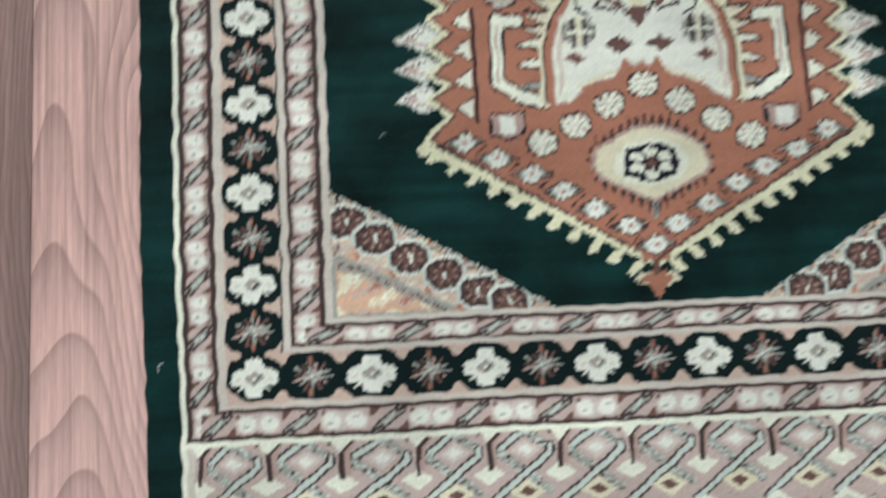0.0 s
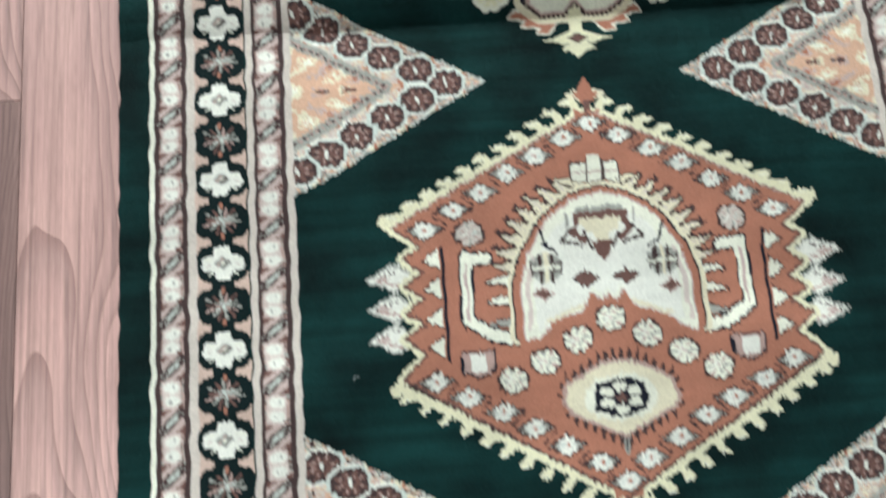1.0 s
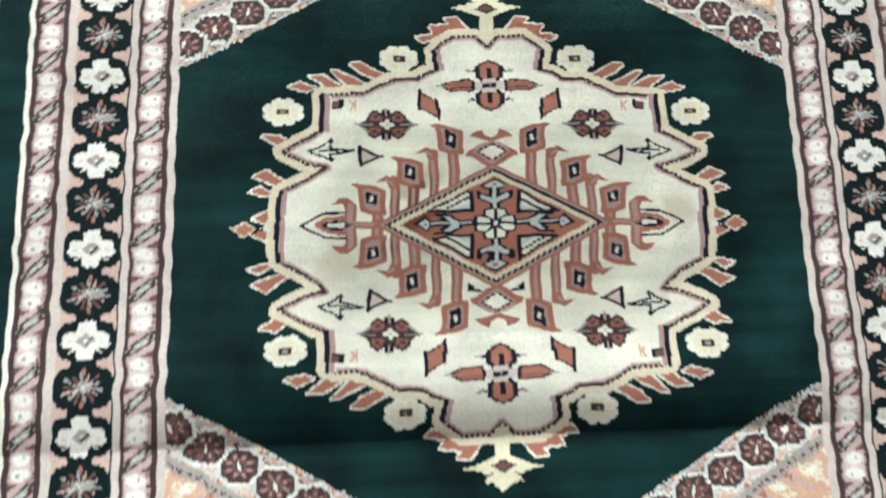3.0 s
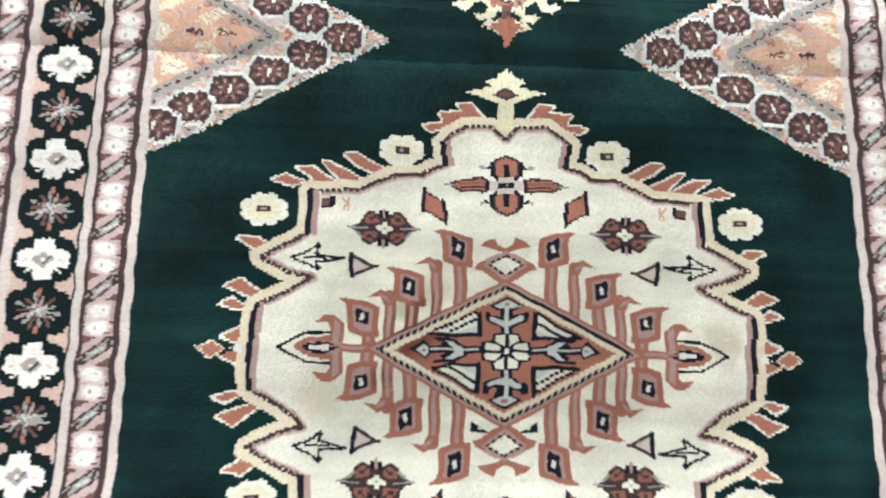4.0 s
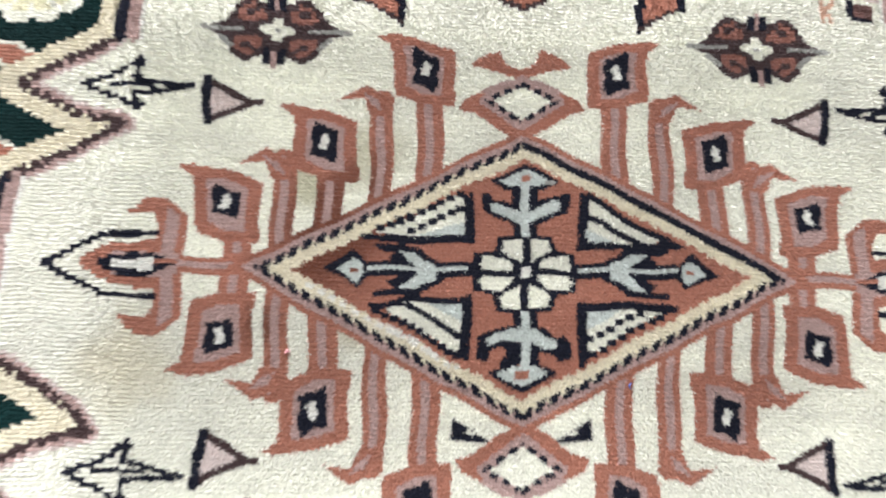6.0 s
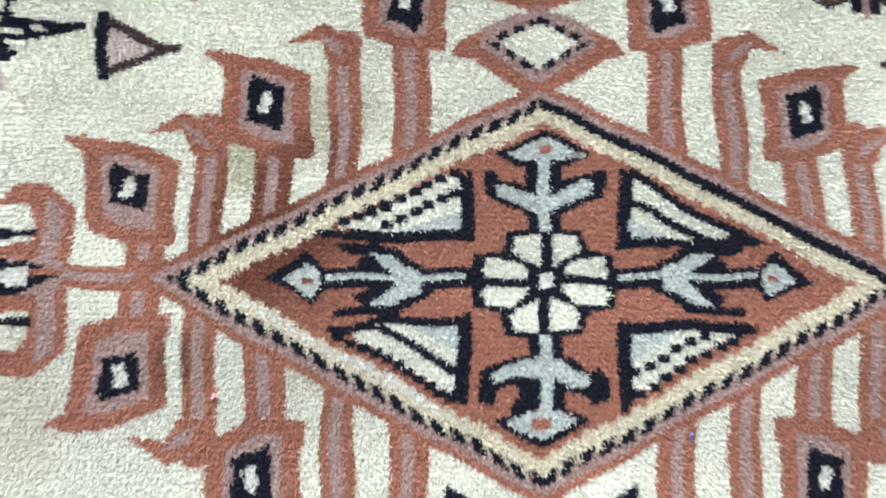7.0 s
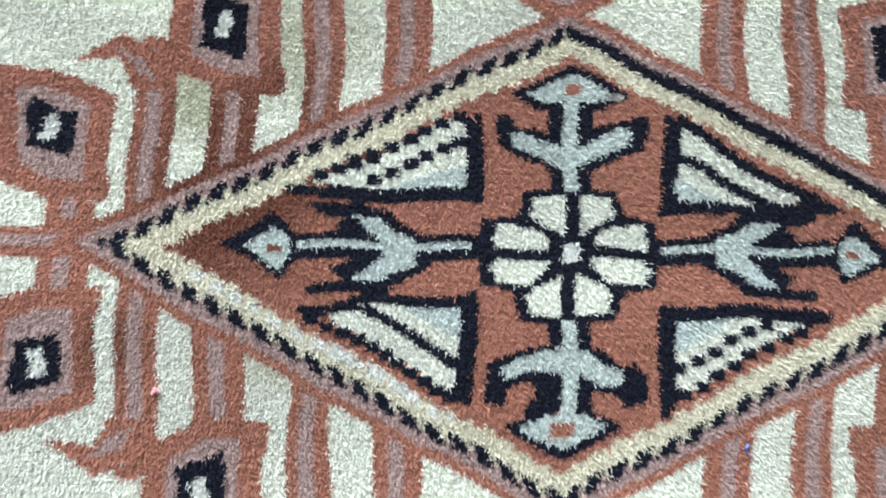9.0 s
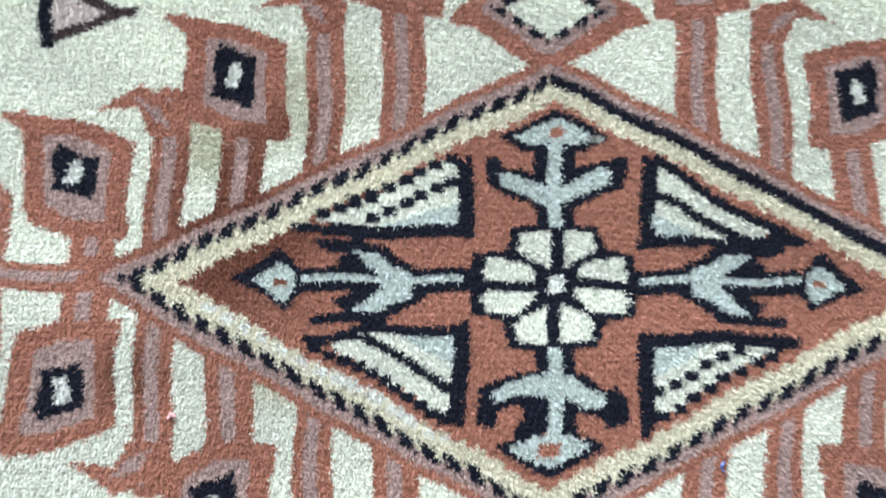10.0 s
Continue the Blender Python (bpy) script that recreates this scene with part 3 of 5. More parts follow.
def brown_medallion(cx, cy, sy):
    who = piece("brown_medallion", label="terracotta hexagonal medallion with hooked cream edge and arch motif")
    o = Brush(who, cx, cy, 1.02, sy)
    both = [Brush(who, cx, cy, s * 1.02, sy) for s in (1, -1)]
    top, low = ((0, 112), (-121, 47)), ((0, -112), (-119, -43))
    zig = ((-121, 47), (-106, 35), (-116, 28), (-105, 20), (-116, 12), (-105, 4.5), (-116, -3), (-105, -10.5), (-117, -18), (-105.5, -27), (-119, -41))
    # butter body with zigzag flanks
    shape = (top[0], *zig, low[0])
    for b in both:
        for y in (17.5, 0, -17.5):
            b.rhomb(-122, y, 16, 9, WHITE)
            b.line(((-138, y), (-122, y + 8), (-108, y), (-122, y - 8)), 1.2, GREY, closed=True)
            b.line(((-133, y), (-120, y + 5)), 1.2, UMBER, dash=3)
            b.line(((-132, y - 1), (-119, y - 4.6)), 1.4, MAUVE)
            b.rhomb(-128, y, 4, 2, PINK)
        b.line(((-126, 51), *zig[1:-1], (-124, -46)), 7.0, STRAW)
        b.line(((0, 113.2), (-124, 48.4)), 5.4, STRAW)
        b.line(((0, -113.2), (-122, -44.4)), 5.4, STRAW)
        for k in range(11):
            hook(b.at(-17.4 - 10.95 * k, 116.8 - 6.5 * k))
            q = b.at(-17.4 - 10.6 * k, -117.6 + 6.6 * k, 1, -1)
            q.fill(((5, -5), (0.4, 0.0), (3.0, 1.9), (7.4, 0.6), (11.5, -6.5)), STRAW)
            q.line(((3, 1), (6, 0.6)), 0.9, PALE)
    for b in both:
        b.fill((*shape, (8, -112), (8, 112)), TERRA)
        b.line(shape, 1.5, RUST)
        b.line(zig, 1.6, RUST)
        b.line((top[0], top[1]), 1.4, MAUVE, dash=4)
        b.line((low[0], low[1]), 1.4, UMBER, dash=4)
        # flank triangles and their upright bar
        b.line(((-93.5, 33), (-93, -31)), 2.0, NAVY)
        for y in (26, 9.5, -7.5, -24):
            b.fill(((-95.5, y + 6.4), (-95, y - 6), (-105, y)), PALE)
            b.line(((-95.5, y + 6.6), (-105, y)), 1.0, UMBER)
            b.line(((-95, y - 6), (-105, y)), 1.0, UMBER)
        # bracket
        pts = ((-68, 25), (-80, 27), (-81, -10), (-66, -20), (-48, -22))
        b.line(pts, 9.0, NAVY)
        b.line(pts, 6.2, PALE)
        b.line(((-80, 22), (-80.5, -9)), 1.4, PINK)
        # shoulder diamonds under the edge
        for x, y in ((-8, 98.5), (-25, 90), (-41, 80), (-59, 70), (-76, 60), (-93, 49.5), (-92, -48), (-74, -57.5), (-57, -66.5), (-40, -77), (-22, -88), (-7, -98)):
            b.line(((x - 4, y + (3 if y > 0 else -3)), (x + 3, y - (3 if y > 0 else -3))), 1.1, UMBER)
    # arch
    arch = ((-54, -22), (-54, 10), (-48, 27), (-35, 47), (-17, 60), (0, 64.5), (17, 60), (35, 47), (48, 27), (54, 10), (54, -22))
    for b in both:
        for y in (-12, 0.5, 12):
            b.fill(((-54, y + 4.4), (-70, y + 0.4), (-70, y - 2), (-54, y - 4.4)), UMBER)
            b.fill(((-54, y + 3.2), (-68.4, y), (-68.4, y - 1), (-54, y - 3)), PALE if y > -10 else GREY)
        for x, y, px, py in ((-53, 20, -66, 21), (-52, 27, -65, 31), (-48.5, 34, -61, 39.5), (-44, 40.5, -56.5, 47.5), (-39, 47, -51, 54.5), (-33, 52.5, -45, 60.5), (-26, 57, -37, 66), (-18, 60.5, -28, 69.5)):
            b.fill(((x - 1.6, y - 4.6), (px - 0.6, py - 0.4), (px + 1.4, py + 2.0), (x + 4, y + 4)), UMBER)
            b.fill(((x - 0.6, y - 3.6), (px + 1.6, py - 0.6), (x + 4.6, y + 2.6)), BUTTER)
            b.line(((x, y), (px + 5, py - 1.6)), 1.0, BEIGE)
        b.fill(((-10, 63), (-31, 71.4), (-12, 70.4), (-8, 67)), UMBER)
        b.fill(((-9, 63.4), (-27, 70.4), (-12, 69.4), (-7, 66.4)), BUTTER)
    o.line(arch, 7.0, BUTTER)
    o.line(arch, 2.4, NAVY)
    o.fill(arch, TERRA)
    hollow = ((-49, -23), (-49, 9), (-44, 26), (-32.5, 44.5), (-16, 56.5), (0, 60.5), (16, 56.5), (32.5, 44.5), (44, 26), (49, 9), (49, -23),
              (40, -20), (33, -12), (20, -9), (14, -6), (11, 3), (4, -2), (0, 2), (-4, -2), (-11, 3), (-14, -6), (-20, -9), (-33, -12), (-40, -20))
    o.fill(((-53, -30), (-53, -21), (53, -21), (53, -30)), TERRA)
    o.fill(((-48, -22), (-33, -13), (-14, -7), (-11, 2), (11, 2), (14, -7), (33, -13), (48, -22), (48, -28), (-48, -28)), TERRA)
    o.line(hollow, 2.2, PINK, closed=True)
    o.fill(hollow, PALE)
    o.fill([(x * 0.86, y * 0.86 + 2) for x, y in hollow], WHITE)
    for b in both:
        b.line(((-46, -16), (-45.6, 9), (-40.8, 24)), 3.0, BLUSH)
        b.line(((-36, -13), (-22, -8), (-14, -4)), 2.0, BUTTER)
    o.rect(-15, 51, 15, 57, PALE)
    o.rect(-14, 49.6, 14, 52.6, GREY)
    # vase
    o.rect(-16, 45.5, 16, 49, RUST)
    o.fill(((-14, 45), (14, 45), (9, 38), (4, 36), (3, 31), (-3, 31), (-4, 36), (-9, 38)), BUTTER)
    o.fill(((-6, 32), (6, 32), (4, 24), (0, 20), (-4, 24)), RUST)
    for b in both:
        b.line(((-14, 45), (-17, 38), (-11, 33)), 3.6, RUST)
        b.line(((-20, 50), (-20, 42)), 1.6, GREY)
        b.line(((-18, 40), (-24, 33), (-12, 30)), 1.6, UMBER)
        b.line(((-10, 37), (-8, 32), (-6, 28)), 1.8, UMBER)
        b.line(((-36, 41), (-33, 30)), 1.6, NAVY)
        b.line(((-33, 30), (-27, 27)), 1.6, NAVY)
        w = b.at(-34, 18)
        w.oval(0, 0, 9.5, 8.5, GREY)
        for s in (-1, 1):
            w.line(((s * 3.4, 7.5), (s * 3.4, -7.5)), 2.0, UMBER)
            w.line(((-8, s * 2.6), (8, s * 2.6)), 1.6, UMBER)
            w.line(((s * 8.5, -4), (s * 8.5, 4)), 1.2, UMBER)
        w.rect(-1, -8.5, 1, 8.5, BUTTER)
        w.rect(-8, -1, 8, 1, PALE)
        b.rhomb(-11.5, 10, 8.5, 5, UMBER)
        b.rhomb(-11.5, 10, 7.2, 4, RUST)
        b.rhomb(-37, 3, 6.6, 4.2, MAUVE)
        b.rhomb(-37, 3, 5, 3, RUST)
    # flower on the arch
    o.rect(-15, 67.5, 15, 80, UMBER)
    for x, h in ((-9.5, 79), (0, 84), (9.5, 79)):
        o.rect(x - 4.2, 68, x + 4.2, h, PALE)
        o.rect(x - 4.2, 72.5, x + 4.2, 73.6, MAUVE)
    o.rect(-5.2, 69, -4.2, 82, UMBER)
    o.rect(4.2, 69, 5.2, 82, UMBER)
    # rows of stars, each a piece of its own
    spots = [(0, 103.5), (0, -103.5)]
    for s in (-1, 1):
        spots += [(s * x, y) for x, y in ((16.5, 95), (34.5, 85.3), (52, 75.6), (68.5, 64.6), (85, 55), (102.5, 44.3), (101.5, -43), (84, -53), (65, -62), (48.5, -71.5), (31.5, -82.5), (13.5, -92.5))]
    for x, y in spots:
        small_star(o.at(x, y, who=piece("small_star", who)))
    for x, y in [(0, -13.6)] + [(s * x, y) for s in (-1, 1) for x, y in ((19.6, -24), (39.5, -35.2), (58.4, -44.8), (77, 40.6))]:
        large_star(o.at(x, y, who=piece("large_star", who)), PALE if y < 0 else BEIGE)
    for s in (-1, 1):
        q = o.at(s * 77, -34, s, 1, who=piece("shield", who))
        q.fill(((-10.5, 7.2), (10.5, 7.2), (10, -5), (0, -9), (-10, -5)), NAVY)
        q.fill(((-9.2, 6), (9.2, 6), (8.5, -4.6), (0, -7.6), (-8.5, -4.6)), MAUVE)
        q.rect(-4, -4.6, 5, 5, WHITE)
    # oval boss with a ragged edge
    q = o.at(1, -58, who=piece("oval_boss", who))
    hexa = ((-34, 0), (-31, 9), (-9, 21), (9, 21), (31, 9), (34, -2), (30, -8), (0, -23), (-28, -8))
    for (x0, y0), (x1, y1) in zip(hexa, hexa[1:] + hexa[:1]):
        n = max(1, round(math.hypot(x1 - x0, y1 - y0) / 5.0))
        for m in range(n):
            x, y = x0 + (x1 - x0) * (m + 0.5) / n, y0 + (y1 - y0) * (m + 0.5) / n
            q.fill(((x - 2, y), (x + 0.3 + x * 0.06, y + y * 0.24 + (2.4 if y > 0 else -2.4)), (x + 2, y), (x * 0.9, y * 0.9)), UMBER)
    q.fill(hexa, MAUVE)
    q.fill([(x * 0.93, y * 0.9) for x, y in hexa], BUTTER)
    q.oval(0, 0, 21, 13, PALE)
    q.fill(((-16, 0), (-13, 7), (-5, 10), (5, 10), (13, 7), (16, 0), (13, -7), (5, -10), (-5, -10), (-13, -7)), NAVY)
    for k in range(6):
        a = math.pi / 6 + k * math.pi / 3
        q.oval(9.2 * math.cos(a), 6.2 * math.sin(a), 4.0, 2.7, PALE)
    q.rhomb(0, 0, 4, 3, RUST)
    q.line(((0, -24), (0, -30)), 3, GREY)
    q.line(((0, -23), (0, -29)), 1, NAVY)
    # finials
    for s in (1, -1):
        q = o.at(0, s * 124, 1, s, who=piece("finial", who))
        for m in (-1, 1):
            q.fill(((0, 4), (m * 13, -1), (m * 10, -4.5), (m * 4, -5)), BUTTER)
            q.fill(((0, 3), (m * 9, -1), (m * 6, -4)), TERRA)
        q.fill(((-4, -6), (-6, 0), (0, 9.5), (6, 0), (4, -6)), TERRA)
        q.rect(-2, -13, 2, -5, RUST)


brown_medallion(0.2, -297.4, 1.02)
brown_medallion(0.5, 296, -1.02)


# cream medallion ------------------------------------------------------
UP, DOWN = 0.98, 1.015
MED = piece("cream_medallion", label="lobed cream central medallion with salmon feathers and diamond")
quarters = [Brush(MED, 0, 0, sx, sy) for sy in (UP, -DOWN) for sx in (1, -1)]
LOBE = ((0, 111.5), (-7, 118), (-21, 118), (-29, 112.5), (-32.6, 109), (-30.5, 97), (-37, 94.5), (-42, 91), (-55, 90.5), (-64, 86.5), (-73, 81.5), (-97.5, 80),
        (-98, 57), (-106.5, 51.5), (-120, 44), (-107.5, 37.5), (-94.5, 34.5), (-105, 28), (-121.3, 19.5), (-121.6, 0))


def feather(b, pts):
    """A salmon plume with a cream rim."""
    b.line(pts, 2.2, PALE, closed=True)
    b.fill(pts, TERRA)


for b in quarters:
    feather(b if b.sy > 0 else Brush(MED, 0, 0, b.sx, -0.992), ((-3, 118), (-11, 122), (-18, 130), (-25, 130), (-22, 126), (-34, 124), (-31, 119), (-42, 117.5), (-38, 114), (-28, 118)))
    for pts in (((-61, 92), (-74, 99.5), (-81, 99.5), (-76, 94), (-66, 90)), ((-72, 86), (-88, 94.5), (-92, 94.5), (-84, 87), (-77, 83)),
                ((-84, 84), (-97, 91.5), (-105, 92), (-94, 84)), ((-101, 84), (-110, 87.5), (-117, 84.5), (-106, 82)),
                ((-112, 48), (-122, 54.5), (-131, 53.5), (-122, 48)), ((-113, 23), (-128, 33), (-135.5, 29.5), (-131, 27.5), (-119, 23)),
                ((-124, 18.5), (-132, 23), (-137.5, 20.2), (-130, 18)), ((-127, 9), (-136, 4.2), (-130, 2), (-126, 1))):
        # the plumes of the lower flanks sit a little further down
        feather(Brush(MED, 0, -3.4, b.sx, b.sy) if b.sy < 0 and 12 < pts[0][1] < 60 else b, pts)
body = [q for q in LOBE] + [(x, -y) for x, y in LOBE[-2::-1]]
body = body + [(-x, y) for x, y in body[-2:0:-1]]
whole = Brush(MED)


def lobe_at(x, y):
    """The upper half was woven a little wider on one side, the lower half pinched at its shoulders."""
    if y > 0:
        return x * (1.025 if x > 0 else 1.0), y * UP - (0.9 if y > 60 else 0)
    if -62 < y < -30:
        y -= 2.4
    if 96 < abs(x) < 99:
        x *= 0.96
    return x * 1.008, y * (DOWN if y > -100 else 0.992)


pts = [lobe_at(x, y) for x, y in body]
win, d, run = whole.gap(pts, True)
whole.paint(win, d <= 5.2, BUTTER)
keep = chart[win].copy()
whole.fill(pts, PALE)
inside = np.zeros_like(keep, bool)
inside[chart[win] == PALE] = True
whole.paint(win, inside & (d <= 2.6), BLUSH)
whole.paint(win, inside & (d <= 1.9), MAUVE)
whole.paint(win, (d <= 1.0) & (run % 3 < 2.6), UMBER)
for (ax, ay), (bx, by) in zip(pts, pts[1:] + pts[:1]):
    # the upright edges carry a broad navy line with mauve and white inside it
    if abs(by - ay) > 6 and abs(bx - ax) < 0.45 * abs(by - ay):
        s = -1 if ax > 0 else 1
        for off, wide, colour in ((5.0, 1.3, WHITE), (3.2, 2.9, MAUVE), (0.4, 2.9, NAVY)):
            whole.line(((ax + s * off, ay), (bx + s * off, by)), wide, colour)


for b in quarters:
    # salmon stripes: an outer pair with a mauve heart, running to the diamond
    for x, y0, y1, w in ((-22.2, 18, 45, 6.6), (-33.8, 12, 43, 5.8), (-45.8, 6, 25, 6.6), (-56.2, 2, 27, 5.4), (-66.2, 0, 12, 6.4)):
        b.line(((x, y0), (x, y1)), w, TERRA)
        b.line(((x - 0.4, y0), (x - 0.1, (y0 + y1) / 2), (x - 0.5, y1)), 1.9, MAUVE)
    for x, y in ((-24.2, 52), (-47.2, 31.7), (-69.2, 15.4)):
        q = b.at(x, y)
        q.fill(((-8.8, 9.5), (-1, 8.4), (7.8, 5.2), (8, -9.5), (0, -9.8), (-7, -7), (-7.4, 4)), TERRA)
        q.fill(((-12, 8.8), (-5, 9.2), (-3, 7), (-8, 6.5)), TERRA)
        q.fill(((-4.6, 6.2), (-1, 5.8), (4.7, 3.5), (4.8, -7.0), (0, -7.2), (-4.4, -4.6)), MAUVE)
    for x, y in ((-36, 43.5), (-58.5, 26)):
        q = b.at(x, y)
        q.fill(((-9, -1), (-2, 3.6), (4, 0.5), (5, -4), (-1, -4), (-2.5, 0)), TERRA)
        q.fill(((-3, 1.6), (1, 0), (2, -3), (-1, -1)), MAUVE)
    # side spear
    b.fill(((-78, -1), (-78, 12), (-83, 16), (-88, 15.6), (-92.5, 12.2), (-86, 12), (-84.4, 9), (-84.4, -1)), TERRA)
    b.fill(((-80, 0), (-80, 12), (-83, 14), (-83, 0)), MAUVE)
    b.fill(((-102, 0), (-94, 5.2), (-84, 5.6), (-84, 0)), TERRA)
    b.fill(((-97, 0), (-93, 3), (-79, 2.6), (-79, 0)), MAUVE)
    b.line(((-109.5, 0), (-95.5, 7.2), (-84.5, 7.2)), 1.3, NAVY)
    b.rect(-79, -1, -60, 1.9, TERRA)
    b.rect(-79, -1, -60, 0.7, MAUVE)
    b.fill(((-98, 0), (-94, 2.4), (-86, 2.8), (-79, 0)), NAVY)
    b.rect(-93.5, -1, -84.5, 1.35, WHITE)
    # knots round the top motif
    b.fill(((-15, 41.5), (-11, 40), (-6, 36), (-1, 34), (0, 36.5), (-7, 40.5), (-9, 46), (-14, 44)), TERRA)
    b.fill(((1, 49.5), (-5, 51), (-13, 53), (-10, 55.5), (-5, 57.5), (-4, 54), (1, 52)), TERRA)
    b.fill(((1, 48), (-4, 49.5), (-10, 46), (-8, 44), (1, 49)), MAUVE)
    b.line(((0, 49.8), (-9, 43.5), (0, 37.2)), 2.4, MAUVE)
    b.line(((0, 48.6), (-8.2, 43.5), (0, 38.4)), 1.3, NAVY, dash=3.2)
    # little box and figure by the shoulder
    b.rect(-92, 71, -86.5, 76, RUST)
    b.rect(-87.5, 71, -85, 76.2, NAVY)
    b.line(((-91.5, 71.3), (-86, 71.3)), 1.2, NAVY)
    b.line(((-81.4, 75.4), (-79.4, 73), (-80.8, 70.5)), 1.6, TAN)
    b.line(((-78.4, 75.6), (-78.4, 70)), 1.4, TAN)
    # leaning lozenge
    b.fill(((-41.5, 81.5), (-31, 75.5), (-29.4, 64.6), (-41.5, 72)), TERRA)
    b.line(((-41.5, 82), (-41.5, 72)), 1.6, NAVY)
    b.line(((-31.2, 76), (-29.6, 64.5)), 2.2, NAVY)
    b.line(((-41.5, 82), (-31, 75.5)), 1.0, UMBER)
    b.line(((-41.5, 72), (-29.6, 64.6)), 1.0, UMBER)
    b.line(((-41.2, 82.5), (-41.2, 71)), 2.2, NAVY)
    # arrow and triangle, drawn in a little in the lower half
    q = b if b.sy > 0 else Brush(MED, 0, -1.2, b.sx * 0.945, b.sy)
    q.line(((-105.5, 44.5), (-98, 47), (-92, 51), (-93, 46), (-79, 44.6), (-92.5, 42), (-91.6, 38), (-97, 41.4)), 1.25, NAVY, closed=True)
    q.line(((-99, 44), (-88, 44)), 1.2, NAVY)
    q.rhomb(-92.3, 50, 2, 2, NAVY)
    q.rhomb(-91.8, 39, 2, 2, NAVY)
    q.fill(((-76.8, 47), (-65, 41), (-75.5, 35)), BLUSH)
    q.line(((-76.4, 46.4), (-65, 41), (-75.4, 35.6)), 1.7, UMBER)
    q.line(((-76.0, 46.4), (-75.0, 35.6)), 2.2, NAVY)
    q.line(((-65.5, 41), (-63, 41)), 1.3, UMBER)

# diamond: mauve and salmon outside, a beaded navy line, a butter line, terracotta inside
DIA = piece("diamond", MED, "terracotta diamond with navy and pale motifs and butter rim")
for g in GRIDS:
    win = g.window(np.array(((-72, -40), (72, 40))), 0)
    x, y = np.meshgrid(g.x[win[1]], g.y[win[0]])
    v = 33.3 - np.abs(y) / np.where(y > 0, UP, DOWN) - np.abs(x) * (33.3 / 63.2)
    # how far along the rim a knot lies, which makes the beads
    bead = (np.abs(x) + 0.35 * np.abs(y)) % 2.65 < 0.85
    solid = (x > 0) & (y > 0)
    for who, lo, colour in ((MED, -2.8, TERRA), (MED, -1.3, MAUVE), (DIA, 0, NAVY), (DIA, 2.1, BUTTER), (DIA, 4.6, TERRA)):
        Brush(who).paint(win, (v > lo) if who == DIA else (v > lo) & (v <= 0), colour, g)
    Brush(DIA).paint(win, (v > 0) & (v <= 1.0) & bead & ~solid, MAUVE, g)
    Brush(DIA).paint(win, (v > 1.0) & (v <= 2.1) & bead & ~solid, BUTTER, g)
    Brush(DIA).paint(win, (v > 4.6) & (v <= 5.1) & ((np.abs(x) % 2.65) > 1.3), BUTTER, g)


def beads(b, pts, colour, pitch=2.65, long=2.0, tall=1.6):
    """A row of oblong knots along a line, each a little lower or higher than the last."""
    for (x0, y0), (x1, y1) in zip(pts, pts[1:]):
        n = max(1, round(math.hypot(x1 - x0, y1 - y0) / pitch))
        for m in range(n):
            x, y = x0 + (x1 - x0) * (m + 0.5) / n, y0 + (y1 - y0) * (m + 0.5) / n
            b.rect(x - long / 2, y - tall / 2, x + long / 2, y + tall / 2, colour)


b = Brush(DIA)
# petals round the heart
b.fill(((-6.2, 9), (6.8, 9), (7.8, 5.6), (12, 5), (12, -4.6), (8, -5), (7, -9), (-6.6, -9), (-7, -5), (-11.4, -4.4), (-11.4, 5), (-7, 5.6)), NAVY)
for sx in (-1, 1):
    for sy in (-1, 1):
        q = Brush(DIA, 0.5, 0.1, sx, sy)
        q.fill(((0.9, 2.4), (2.4, 3.4), (4.4, 4.4), (5.8, 5.6), (5.4, 8.0), (1.2, 8.0)), PALE)
        q.fill(((2.6, 0.8), (9.6, 0.8), (10.4, 2.0), (9.8, 4.2), (5.6, 4.1), (3.4, 2.6)), PALE)
b.rect(-0.4, -1.2, 1.5, 1.7, WHITE)

# upright stems with arms and heads; the lower arms curl into dark bulbs
b.rect(-2.6, 8.6, 3.4, 20.4, NAVY)
b.fill(((-9.6, 19.6), (-7.4, 19.6), (-6.6, 17.6), (-4.2, 17.4), (-1.1, 15.3), (-0.5, 10), (-3.2, 12), (-7.4, 14), (-9.6, 15.8)), NAVY)
b.fill(((1.6, 15.3), (4.2, 17.8), (7.9, 19), (8.9, 19.6), (11.2, 19.6), (10.6, 14.6), (7.9, 14), (4.7, 12), (1.1, 10)), NAVY)
b.fill(((0, 14.4), (-3.2, 15.5), (-5.8, 17), (-7.6, 17), (-7.6, 15.4), (-4.2, 13.6), (0, 11.1)), ICE)
b.fill(((1.1, 14.2), (4.7, 16.4), (6.8, 18), (8.6, 17.6), (8.6, 15.6), (5.3, 14), (1.1, 11.6)), ICE)
b.fill(((-7.6, 22.6), (-3, 25), (0.5, 26.6), (4, 24.8), (8.4, 22.4), (4.4, 20), (-4, 20)), NAVY)
b.fill(((-5.6, 22.6), (-2, 24.2), (0.5, 25.2), (3, 24), (6.4, 22.4), (3, 20.8), (-3, 20.8)), ICE)
b.line(((5.6, 22), (7, 22.2)), 1.0, GREY)
b.rect(-0.5, 8.4, 1.5, 21.5, ICE)
b.rect(-0.6, 22, 1.6, 23.4, TERRA)
b.rect(-2.6, -20.4, 3.4, -8.6, NAVY)
b.fill(((-10.6, -14.6), (-7.9, -13.6), (-3.2, -12), (0, -11), (-1, -21.4), (-5.4, -21.6), (-3.7, -18), (-5.3, -16.8), (-7.2, -17.8), (-7.9, -20.4), (-10.6, -20)), NAVY)
